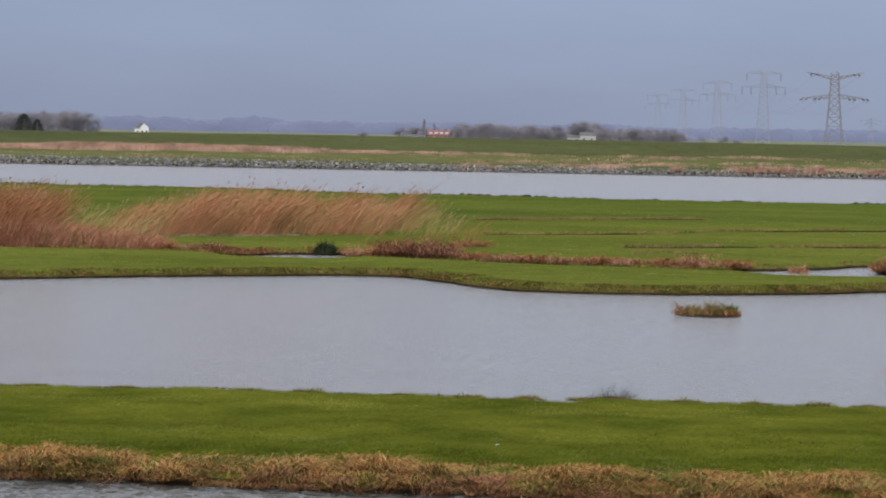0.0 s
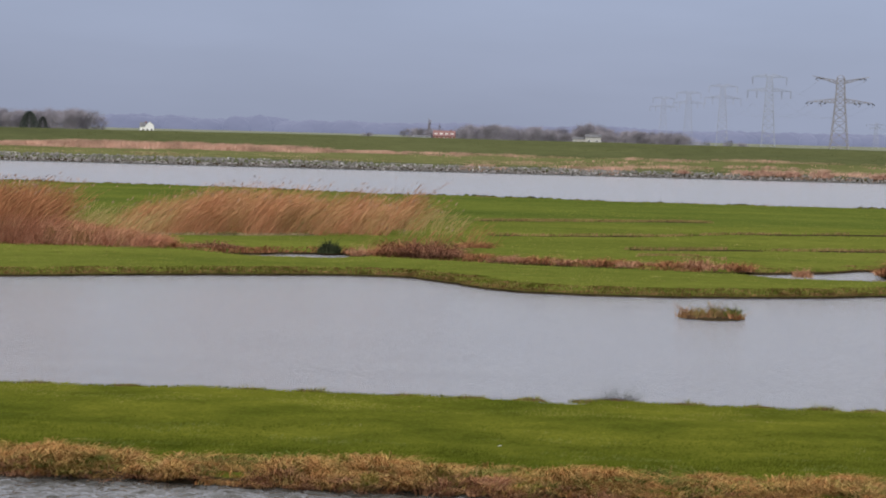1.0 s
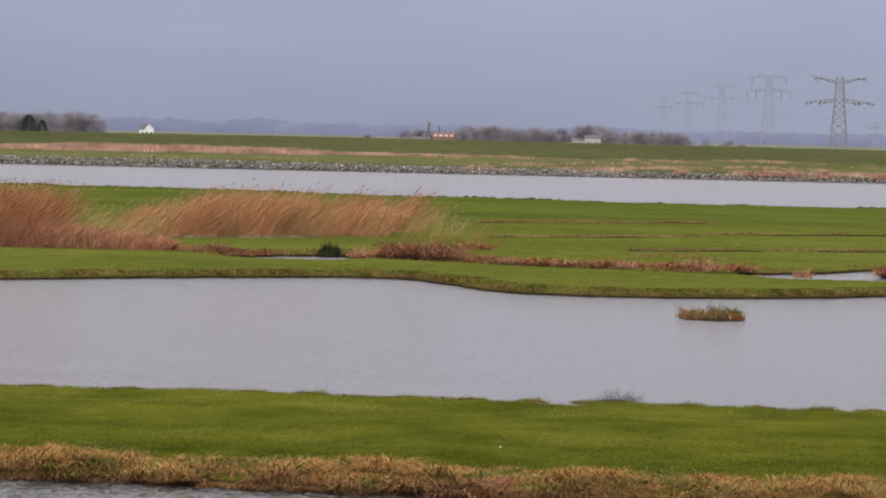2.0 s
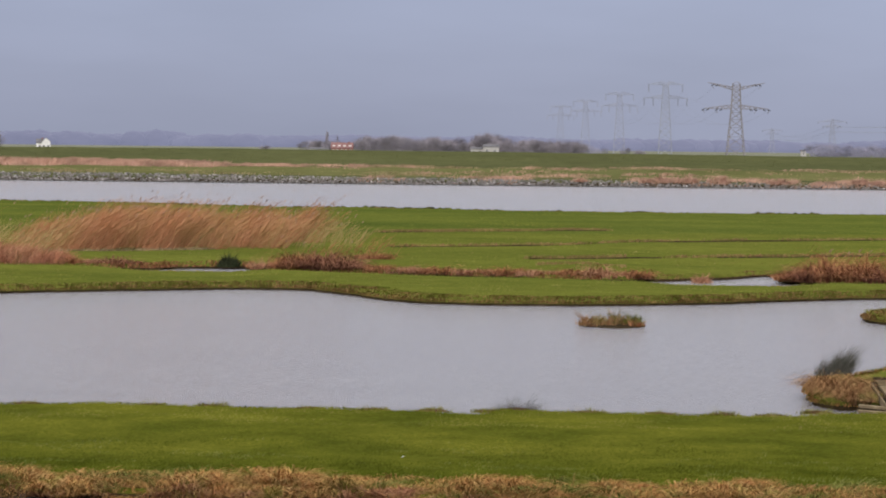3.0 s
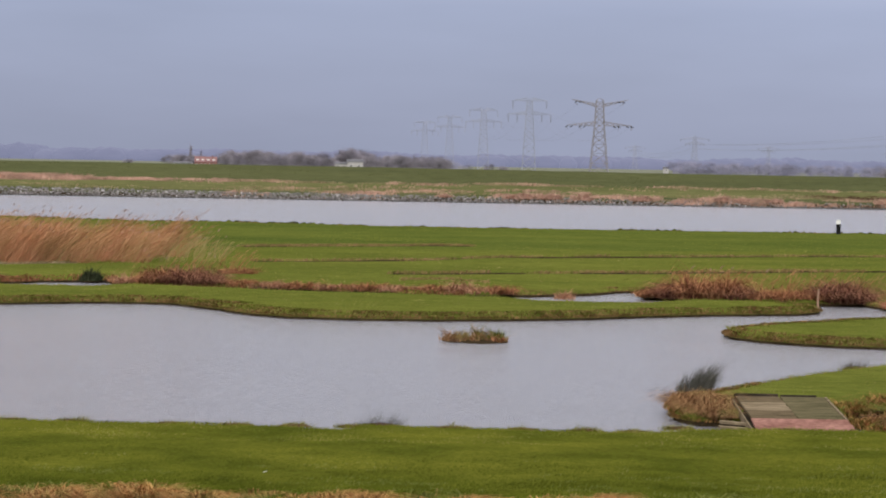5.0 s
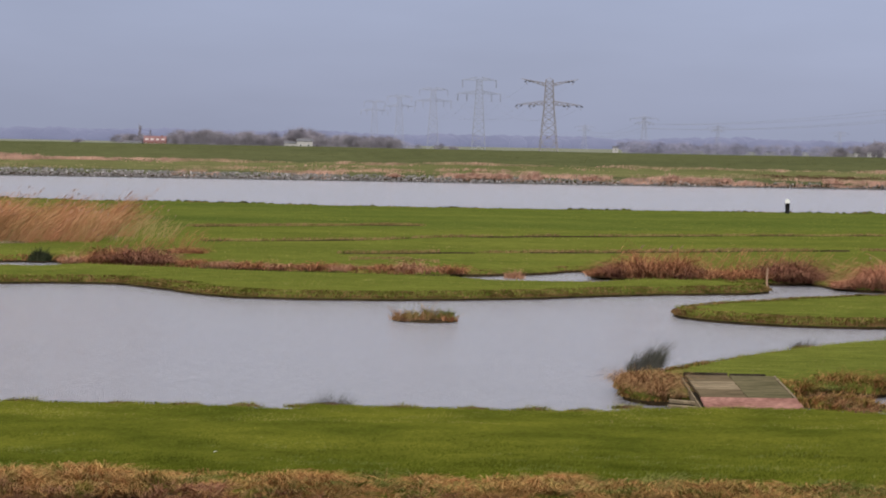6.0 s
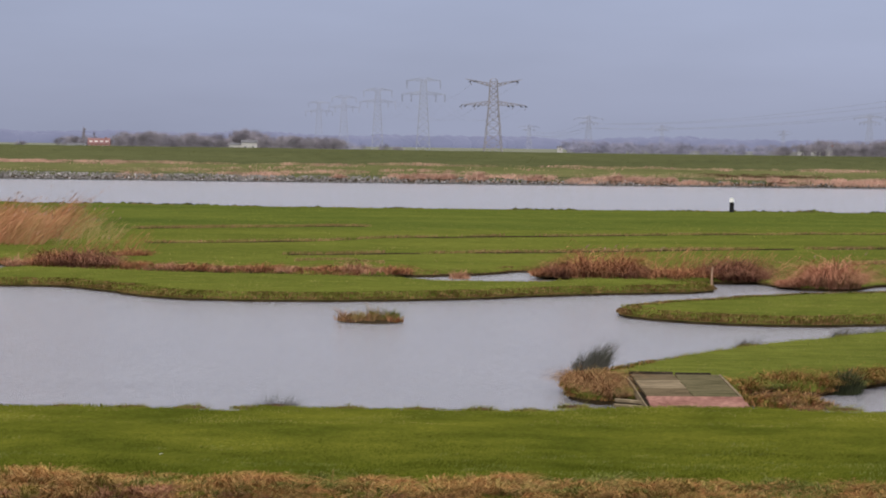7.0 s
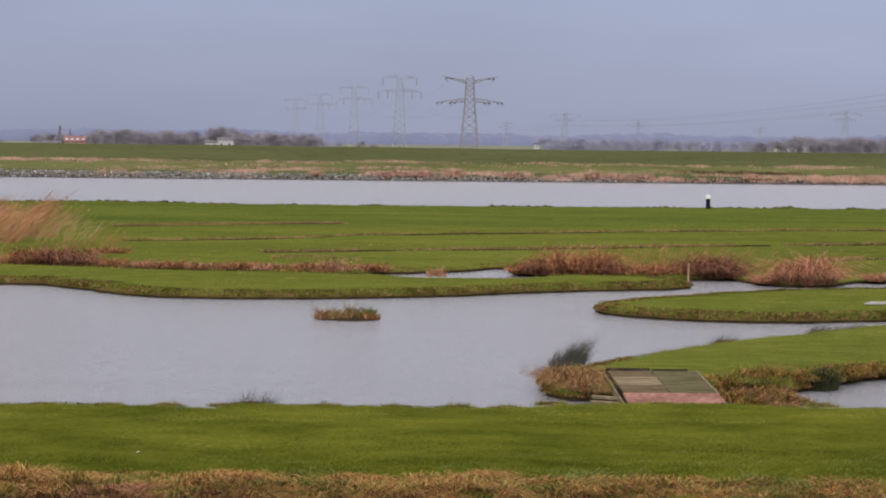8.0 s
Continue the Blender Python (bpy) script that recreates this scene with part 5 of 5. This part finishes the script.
for fx, fy, fa in ((-1.99, 42.72, 20),):
    bm = bmesh.new()
    row = []
    for k_ in range(6):
        u_ = k_ / 5
        hw = 0.016 * math.sin(math.pi * min(1.0, 0.12 + u_ * 0.9)) + 0.002
        row.append([bm.verts.new((u_ * 0.06, sg * hw * 0.8, 0.02 + 0.03 * u_ * (1 - u_) + 0.006 * abs(sg))) for sg in (-1, 0, 1)])
    for r0, r1 in zip(row, row[1:]):
        for k_ in range(2):
            bm.faces.new((r0[k_], r1[k_], r1[k_ + 1], r0[k_ + 1]))
    o = link_bm("feather", bm, M_WHITE)
    o.matrix_basis = pose(fx, fy, 0.23, 0, -12, fa)
    tagged(o, "small white feather lying in short grass", "feather", "feathers")

# ---- trees ----


def tree_data(seed, tall, wide, twigs, foot=0.12):
    """Trunk with limbs, and a bare crown of many fine twigs in uneven lobes with gaps."""
    rng = random.Random(seed)
    tb = bmesh.new()
    bm_strut(tb, (0, 0, -0.3), (0, 0, tall * 0.3), tall * 0.04, tall * 0.03)
    bm_strut(tb, (0, 0, tall * 0.3), (rng.uniform(-0.3, 0.3), rng.uniform(-0.3, 0.3), tall * 0.88), tall * 0.03, tall * 0.006)
    lobes = []
    for i in range(16):
        a, r, up = rng.uniform(0, 6.28), math.sqrt(rng.random()), rng.uniform(-0.75, 0.8)
        rim = math.sqrt(max(0.1, 1 - up * up)) * wide * 0.8
        c = Vector((math.cos(a) * r * rim, math.sin(a) * r * rim, tall * (foot + (0.94 - foot) * (0.5 + 0.5 * up))))
        bm_strut(tb, (0, 0, max(0.1 * tall, c.z * 0.5)), c, tall * 0.012, tall * 0.004)
        lobes.append((c, wide * rng.uniform(0.22, 0.42), tall * rng.uniform(0.07, 0.13)))
    g = np.random.default_rng(seed)
    own = g.integers(0, len(lobes), twigs)
    mid = np.array([tuple(c) for c, _, _ in lobes])[own]
    size = np.array([(a, a, b_) for _, a, b_ in lobes])[own]
    b0 = mid + g.normal(0, 0.62, (twigs, 3)) * size
    d = b0 - (0, 0, tall * 0.3) + g.normal(0, 0.35, (twigs, 3)) * tall * 0.3 + (0, 0, tall * 0.2)
    d *= (tall * g.uniform(0.05, 0.09, twigs) * np.where(g.uniform(0, 1, twigs) < 0.12, 1.9, 1.0) / np.linalg.norm(d, axis=1))[:, None]
    side = np.stack([d[:, 2], g.normal(0, 0.3, twigs) * tall * 0.05, -d[:, 0]], 1)
    side *= (tall * 0.0042 / np.maximum(np.linalg.norm(side, axis=1), 1e-6))[:, None]
    v = np.stack([b0 - side, b0 + side, b0 + d], 1).reshape(-1, 3)
    v[:, 2] = np.maximum(v[:, 2], 0.02 * tall)
    return tb, v, np.arange(twigs * 3).reshape(-1, 3)


def bare_tree(seed, tall, wide, twigs, label, bark, foot=0.12):
    t = empty("tree", pose(0, 0, 0), label, "tree", "trees behind the dike")
    tb, v, f = tree_data(seed, tall, wide, twigs, foot)
    part("trunk", tb, bark, t)
    array_mesh("crown", v, f, bark, t)
    return t


def conifer(seed, tall, wide):
    t = empty("conifer", pose(0, 0, 0), "dark green dense conifer beside bare trees", "tree", "conifers")
    tb = bmesh.new()
    bm_strut(tb, (0, 0, -0.3), (0, 0, tall), 0.5, 0.05)
    part("trunk", tb, M_BARK, t)
    g = np.random.default_rng(seed)
    n_ = 2600
    z = tall * g.uniform(0.05, 1, n_) ** 0.9
    r = wide * (1 - z / tall) ** 0.5 * g.uniform(0.3, 1.08, n_)
    a = g.uniform(0, 6.28, n_)
    base = np.stack([r * np.cos(a), r * np.sin(a), z], 1)
    blades("crown", base, 0.7, np.stack([np.cos(a), np.sin(a)], 1) * 0.8, 0.4, M_CONIFER, seed, t, 1.2, 0.4)
    return t


TALL = (10, 9, 12, 8, 10, 8, 13)
protos = [bare_tree(400 + i, h, w_, 2600, "bare grey-brown winter tree behind the dike, haze-lightened", M_BARK) for i, (h, w_) in enumerate(((10, 4.0), (9, 4.4), (12, 4.2), (8, 4.0)))]
protos += [bare_tree(410 + i, h, w_, 1200, "bare winter tree far behind the dike, tinted haze-blue", M_BARK_HAZE, 0.03) for i, (h, w_) in enumerate(((10, 4.6), (8, 4.6)))]
protos += [bare_tree(420, 13, 0.7, 520, "slim upright bare poplar beside the farm", M_BARK, 0.1)]
placed = {}


def plant(x, y, kind, scale):
    p = protos[kind]
    m = pose(x, y, -2.0, 0, 0, random.uniform(0, 360)) @ Matrix.Diagonal((scale * random.uniform(1.1, 1.5), scale * random.uniform(1.1, 1.5), scale, 1))
    if kind not in placed:
        placed[kind] = True
        p.matrix_basis = m
        return
    o = copy_thing(p, m)
    o.scale = m.to_scale()


def tree_row(x0, x1, y, count, low, high, kinds=(0, 1, 2, 3)):
    for i in range(count):
        k_ = random.choice(kinds)
        plant(x0 + (x1 - x0) * (i + random.uniform(0, 1)) / count, y + random.uniform(-60, 60), k_, random.uniform(low * (0.62 if random.random() < 0.35 else 0.9), high) / TALL[k_])


tree_row(-338, -280, 1400, 46, 11.5, 14.6)
tree_row(-128, -108, 1560, 8, 7.5, 9.5)
tree_row(-100, -50, 1580, 40, 9.5, 11.8)
tree_row(-52, -18, 1560, 24, 9.0, 12.5)
tree_row(-20, 25, 1560, 32, 8.5, 11.0)
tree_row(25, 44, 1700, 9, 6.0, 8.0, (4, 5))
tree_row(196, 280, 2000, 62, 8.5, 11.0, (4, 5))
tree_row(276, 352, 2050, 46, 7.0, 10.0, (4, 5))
tree_row(262, 296, 1540, 18, 8.0, 10.5)
tree_row(296, 345, 1540, 34, 10.0, 12.5)
tree_row(42, 55, 1500, 3, 5.5, 7.0)
tree_row(-34, -24, 1600, 4, 14.0, 15.5)
tree_row(285, 290, 1530, 2, 11.5, 12.5)
plant(-144.3, 1500, 3, 0.72)
for x_, s_ in ((-118.1, 1.08), (-112.1, 0.95)):
    plant(x_, 1590, 6, s_)
c1 = conifer(450, 10.5, 5.6)
c1.matrix_basis = pose(-290.8, 1335, -1)
c2 = copy_thing(c1, pose(-285.0, 1338, -1, 0, 0, 80))
c2.scale = (0.62, 0.62, 0.78)

# far belt of woods, kilometres away
g = np.random.default_rng(460)
bm = bmesh.new()
bmesh.ops.create_icosphere(bm, subdivisions=2, radius=1.0)
bm.verts.index_update()
iv, if_ = np.array([v.co for v in bm.verts]), np.array([[v.index for v in f.verts] for f in bm.faces])
bm.free()
vs, fs, n0 = [], [], 0
for i in range(520):
    x_ = -1150 + 2300 * (i + g.uniform(0, 1)) / 520
    rise = 15 + 5 * noise.noise((x_ * 0.006, 0, 2)) + (6.5 if -620 < x_ < -545 else 0)
    s_ = np.array([g.uniform(14, 34), g.uniform(8, 14), rise * g.uniform(0.8, 1.08)])
    lump = 1 + 0.10 * np.array([noise.noise(Vector(p) * 2.3 + Vector((i, 0, 0))) for p in iv])
    vs.append(iv * lump[:, None] * s_ + (x_, 4300 + g.uniform(-60, 60), -1 + rise * 0.25))
    fs.append(if_ + n0)
    n0 += len(iv)
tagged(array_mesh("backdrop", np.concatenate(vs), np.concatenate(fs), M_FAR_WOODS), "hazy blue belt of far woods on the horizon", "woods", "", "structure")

# ---- farm buildings ----


def house(name, label, x, y, wide, deep, wall_h, roof_h, wall_mat, roof_mat, turn=0.0, windows=3, dormers=0, chimney=True, gable_front=False):
    h = empty(name, pose(x, y, -1.0, 0, 0, turn), label, "house", "buildings behind the dike")
    bm = bmesh.new()
    bm_box(bm, (-wide / 2, 0, -0.2), (wide / 2, deep, wall_h))
    if gable_front:
        a = [bm.verts.new(p) for p in ((-wide / 2, 0, wall_h), (wide / 2, 0, wall_h), (0, 0, wall_h + roof_h))]
        bm.faces.new(a)
    else:
        for s_ in (-1, 1):
            a = [bm.verts.new(p) for p in ((s_ * wide / 2, 0, wall_h), (s_ * wide / 2, deep, wall_h), (s_ * wide / 2, deep / 2, wall_h + roof_h))]
            bm.faces.new(a)
    part("wall", bm, wall_mat, h)
    bm = bmesh.new()
    t = 0.18
    if gable_front:
        prof = [(-wide / 2 - 0.3, wall_h - 0.2), (0, wall_h + roof_h + t), (wide / 2 + 0.3, wall_h - 0.2)]
        rows2 = [[bm.verts.new((px, yy, pz + dz)) for px, pz in prof] for yy in (-0.25, deep + 0.25) for dz in (0.02, t)]
    else:
        prof = [(-0.3, wall_h - 0.2), (deep / 2, wall_h + roof_h + t), (deep + 0.3, wall_h - 0.2)]
        rows2 = [[bm.verts.new((xx, py, pz + dz)) for py, pz in prof] for xx in (-wide / 2 - 0.25, wide / 2 + 0.25) for dz in (0.02, t)]
    lo0, hi0, lo1, hi1 = rows2
    for i in range(2):
        for a, b_ in ((hi0, hi1), (lo0, lo1)):
            bm.faces.new((a[i], a[i + 1], b_[i + 1], b_[i]))
        bm.faces.new((lo0[i], lo0[i + 1], hi0[i + 1], hi0[i]))
        bm.faces.new((lo1[i], lo1[i + 1], hi1[i + 1], hi1[i]))
    bm.faces.new((lo0[0], hi0[0], hi1[0], lo1[0]))
    bm.faces.new((lo0[2], hi0[2], hi1[2], lo1[2]))
    bmesh.ops.recalc_face_normals(bm, faces=bm.faces)
    roof = part("roof", bm, roof_mat, h)
    for i in range(windows):
        wx = -wide / 2 + wide * (i + 0.5) / windows
        win = part("window", window_bm(wx, -0.06, wall_h * 0.45, 1.1, 1.3), M_WHITE, h)
        pb = bmesh.new()
        bm_box(pb, (wx - 0.46, -0.075, wall_h * 0.45 + 0.1), (wx + 0.46, -0.045, wall_h * 0.45 + 1.2))
        part("pane", pb, M_PANE, win)
    for i in range(dormers):
        wx = -wide / 2 + wide * (i + 0.5) / dormers
        db = bmesh.new()
        bm_box(db, (wx - 0.75, deep * 0.12, wall_h + roof_h * 0.12), (wx + 0.75, deep * 0.42, wall_h + roof_h * 0.58))
        part("dormer", db, M_WHITE, h, "white dormer in the roof")
    if chimney:
        cb = bmesh.new()
        bm_box(cb, (wide * 0.28, deep * 0.42, wall_h + roof_h * 0.6), (wide * 0.28 + 0.7, deep * 0.58, wall_h + roof_h + 0.9))
        part("chimney", cb, M_BRICK, roof)
    return h


def window_bm(x, y, z, w_, h_):
    bm = bmesh.new()
    for lo, hi in (((x - w_ / 2, y, z), (x + w_ / 2, y + 0.08, z + 0.1)), ((x - w_ / 2, y, z + h_ - 0.1), (x + w_ / 2, y + 0.08, z + h_)),
                   ((x - w_ / 2, y, z + 0.1), (x - w_ / 2 + 0.1, y + 0.08, z + h_ - 0.1)), ((x + w_ / 2 - 0.1, y, z + 0.1), (x + w_ / 2, y + 0.08, z + h_ - 0.1))):
        bm_box(bm, lo, hi)
    return bm


house("house", "white plastered farmhouse with a pale roof", -257.6, 1478, 4.6, 9.0, 5.4, 2.0, M_WHITE, M_PALE, 10, 2, 0, False, True)
house("house", "lower white house wing with a dark roof", -261.4, 1480, 3.4, 7.0, 5.0, 1.7, M_WHITE, M_SLATE, 6, 1, 0, True)
house("house", "brick farmhouse with red tiles and white dormers", -103.4, 1500, 11.4, 7.0, 3.9, 2.5, M_BRICK, M_TILE, 0, 5, 4, True)
house("shed", "long low white shed beside the red-roofed farmhouse", -115.0, 1495, 9.5, 6.0, 3.2, 0.5, M_WHITE, M_SLATE, 0, 2, 0, False)
house("barn", "pale barn with a grey roof among bare trees", -24.0, 1490, 8.2, 10.0, 5.4, 0.9, M_PALE, M_SLATE, 0, 2, 0, False)
house("shed", "low pale shed beside the white barn", -31.5, 1495, 6.5, 6.0, 4.2, 0.5, M_PALE, M_SLATE, 0, 2, 0, False)
house("shed", "small white shed in far fields", 207.0, 2200, 4.0, 5.0, 4.2, 0.9, M_PALE, M_SLATE, 0, 1, 0, False)
house("house", "small white house among bare trees", 279.0, 1500, 4.0, 6.0, 5.0, 1.4, M_WHITE, M_SLATE, 0, 1, 0, True)
house("house", "small white house among bare trees", 286.5, 1500, 3.4, 6.0, 5.2, 1.6, M_PALE, M_SLATE, 0, 1, 0, True)
house("shed", "low pale shed among bare trees", 271.0, 1500, 3.0, 5.0, 4.2, 0.6, M_PALE, M_SLATE, 0, 1, 0, False)

# ---- pylons ----


def pylon(name, label, low, high, top, half_low, half_high, foot, waist, strain, steel=None, ins=None, bar=0.26, thin=0.11, hang=4.6):
    """Lattice tower with two pairs of arms; strain: an angle tower with insulators lying along the line and raised horn tips."""
    p = empty(name, pose(0, 0, 0), label, "pylon", "pylons")
    steel, ins = steel or M_STEEL, ins or M_GLASS_INS

    def half(z):
        return float(np.interp(z, [0, low, top], [foot / 2, waist / 2, waist * 0.36]))

    for sx_ in (-1, 1):
        for sy_ in (-1, 1):
            bm = bmesh.new()
            for z0, z1 in ((-0.3, low), (low, top - 1.2)):
                bm_strut(bm, (sx_ * half(z0), sy_ * half(z0), z0), (sx_ * half(z1), sy_ * half(z1), z1), bar, bar * 0.85)
            part("leg", bm, steel, p)
    bm = bmesh.new()
    z0 = 1.0
    while z0 < top - 2.0:
        z1 = min(z0 + half(z0) * 1.25, top - 1.2)
        a, b_ = half(z0), half(z1)
        for q in range(4):
            c, s_ = (1, 0, -1, 0)[q], (0, 1, 0, -1)[q]
            f_ = lambda u, w__, z: (u * c - w__ * s_, u * s_ + w__ * c, z)
            bm_strut(bm, f_(-a, -a, z0), f_(b_, -b_, z1), thin)
            bm_strut(bm, f_(a, -a, z0), f_(-b_, -b_, z1), thin)
            bm_strut(bm, f_(-b_, -b_, z1), f_(b_, -b_, z1), thin)
        z0 = z1
    part("bracing", bm, steel, p)
    for z, reach, rise in ((low, half_low, 0.0), (high, half_high, 3.0 if strain else 0.0)):
        for s_ in (-1, 1):
            bm = bmesh.new()
            w_ = half(z)
            tip = Vector((s_ * reach, 0, z + rise))
            for sy_ in (-1, 1):
                lo_a, up_a = Vector((s_ * w_, sy_ * w_, z - (0.6 if rise else 0.2))), Vector((s_ * w_, sy_ * w_ * 0.9, z + (0.9 if rise else 1.9)))
                bm_strut(bm, lo_a, tip, bar * 0.75, bar * 0.45)
                bm_strut(bm, up_a, tip, bar * 0.75, bar * 0.45)
                for k_ in range(5):
                    t0, t1 = k_ / 5, (k_ + 1) / 5
                    bm_strut(bm, lo_a.lerp(tip, t0), up_a.lerp(tip, t1), thin)
                    bm_strut(bm, up_a.lerp(tip, t0), lo_a.lerp(tip, t1), thin)
            part("crossarm", bm, steel, p)
            spots = (0.97, 0.56) if z == low else ((0.78,) if strain else (0.97,))
            for t_ in spots:
                ax = s_ * reach * t_
                az = z + rise * t_
                if strain:
                    strings = [((ax - s_ * o_, 0, az - 0.2), (ax + s_ * (1.0 - o_), sy_ * 3.6, az - 0.9)) for o_ in (0.0, 2.2) for sy_ in (-1, 1)]
                else:
                    strings = [((ax + o_, 0, az), (ax + o_ * 0.4, 0, az - hang)) for o_ in (-0.35, 0.35)]
                for a_, b_ in strings:
                    bm = bmesh.new()
                    bm_strut(bm, a_, b_, 0.30 if strain else 0.17)
                    part("insulator", bm, ins, p, "dark insulator string" if strain else "")
                if strain:
                    bm = bmesh.new()
                    bm_strut(bm, (ax + s_ * 1.0, -3.6, az - 0.9), (ax, 0, az - 2.3), 0.12)
                    bm_strut(bm, (ax, 0, az - 2.3), (ax + s_ * 1.0, 3.6, az - 0.9), 0.12)
                    part("jumper_wire", bm, steel, p)
    bm = bmesh.new()
    for sx_ in (-1, 1):
        for sy_ in (-1, 1):
            bm_strut(bm, (sx_ * half(top - 1.2), sy_ * half(top - 1.2), top - 1.2), (0, 0, top), 0.2, 0.12)
    part("peak", bm, steel, p)
    return p


strain = pylon("pylon", "grey steel lattice angle pylon with two arm levels", 25.5, 35.3, 39.0, 16.0, 14.2, 9.2, 4.7, True, bar=0.23, thin=0.13)
strain.matrix_basis = pose(98.2, 1400, -1, 0, 0, 2)
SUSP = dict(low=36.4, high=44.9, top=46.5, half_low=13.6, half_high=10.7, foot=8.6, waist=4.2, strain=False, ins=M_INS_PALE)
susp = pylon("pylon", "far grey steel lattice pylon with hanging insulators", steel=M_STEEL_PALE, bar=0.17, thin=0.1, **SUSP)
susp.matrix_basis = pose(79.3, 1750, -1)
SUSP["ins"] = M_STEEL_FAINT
faint = pylon("pylon", "very far haze-paled lattice pylon with hanging insulators", steel=M_STEEL_FAINT, bar=0.24, thin=0.12, **SUSP)
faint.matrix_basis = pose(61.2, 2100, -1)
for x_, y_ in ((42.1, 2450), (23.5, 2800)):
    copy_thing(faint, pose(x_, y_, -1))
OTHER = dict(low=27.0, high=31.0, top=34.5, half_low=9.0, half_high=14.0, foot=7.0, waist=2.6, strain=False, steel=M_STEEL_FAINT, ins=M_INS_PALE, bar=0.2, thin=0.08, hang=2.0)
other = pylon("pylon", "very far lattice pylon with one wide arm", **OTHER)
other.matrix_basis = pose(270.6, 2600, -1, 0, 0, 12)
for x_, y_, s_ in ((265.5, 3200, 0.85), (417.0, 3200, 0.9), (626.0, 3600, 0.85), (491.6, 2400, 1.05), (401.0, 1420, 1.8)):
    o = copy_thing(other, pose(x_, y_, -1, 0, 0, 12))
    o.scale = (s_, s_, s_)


def cable(a, b_, sag, thick, label="sagging steel power cable between pylons"):
    bm = bmesh.new()
    a, b_ = Vector(a), Vector(b_)
    prev = None
    side_ = (b_ - a).cross(Vector((0, 0, 1))).normalized()
    for i in range(25):
        u_ = i / 24
        c_ = a.lerp(b_, u_) - Vector((0, 0, sag * 4 * u_ * (1 - u_)))
        ring = [bm.verts.new(c_ + side_ * math.cos(k_) * thick / 2 + Vector((0, 0, math.sin(k_) * thick / 2))) for k_ in (0, 1.57, 3.14, 4.71)]
        if prev:
            for k_ in range(4):
                bm.faces.new((prev[k_], prev[(k_ + 1) % 4], ring[(k_ + 1) % 4], ring[k_]))
        prev = ring
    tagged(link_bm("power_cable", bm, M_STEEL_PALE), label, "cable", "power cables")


for side in (-1, 1):
    for off_a, za, off_b, zb in ((15.5, 23.5, 13.2, 30.7), (9.0, 23.5, 7.6, 30.7), (11.0, 35.2, 10.4, 39.2)):
        cable((98.2 + side * off_a, 1400, za), (79.3 + side * off_b, 1750, zb), 9, 0.07)
        cable((79.3 + side * off_b, 1750, zb), (61.2 + side * off_b, 2100, zb), 10, 0.07)
    for off, za in ((13.5, 25.3), (8.7, 21.3)):
        cable((270.6 + side * off * 0.5, 2600, za), (401.0 + side * off, 1420, za * 1.75), 8, 0.17)
        cable((270.6 + side * off * 0.5, 2600, za), (265.5 + side * off * 0.4, 3200, za * 0.85), 6, 0.14)
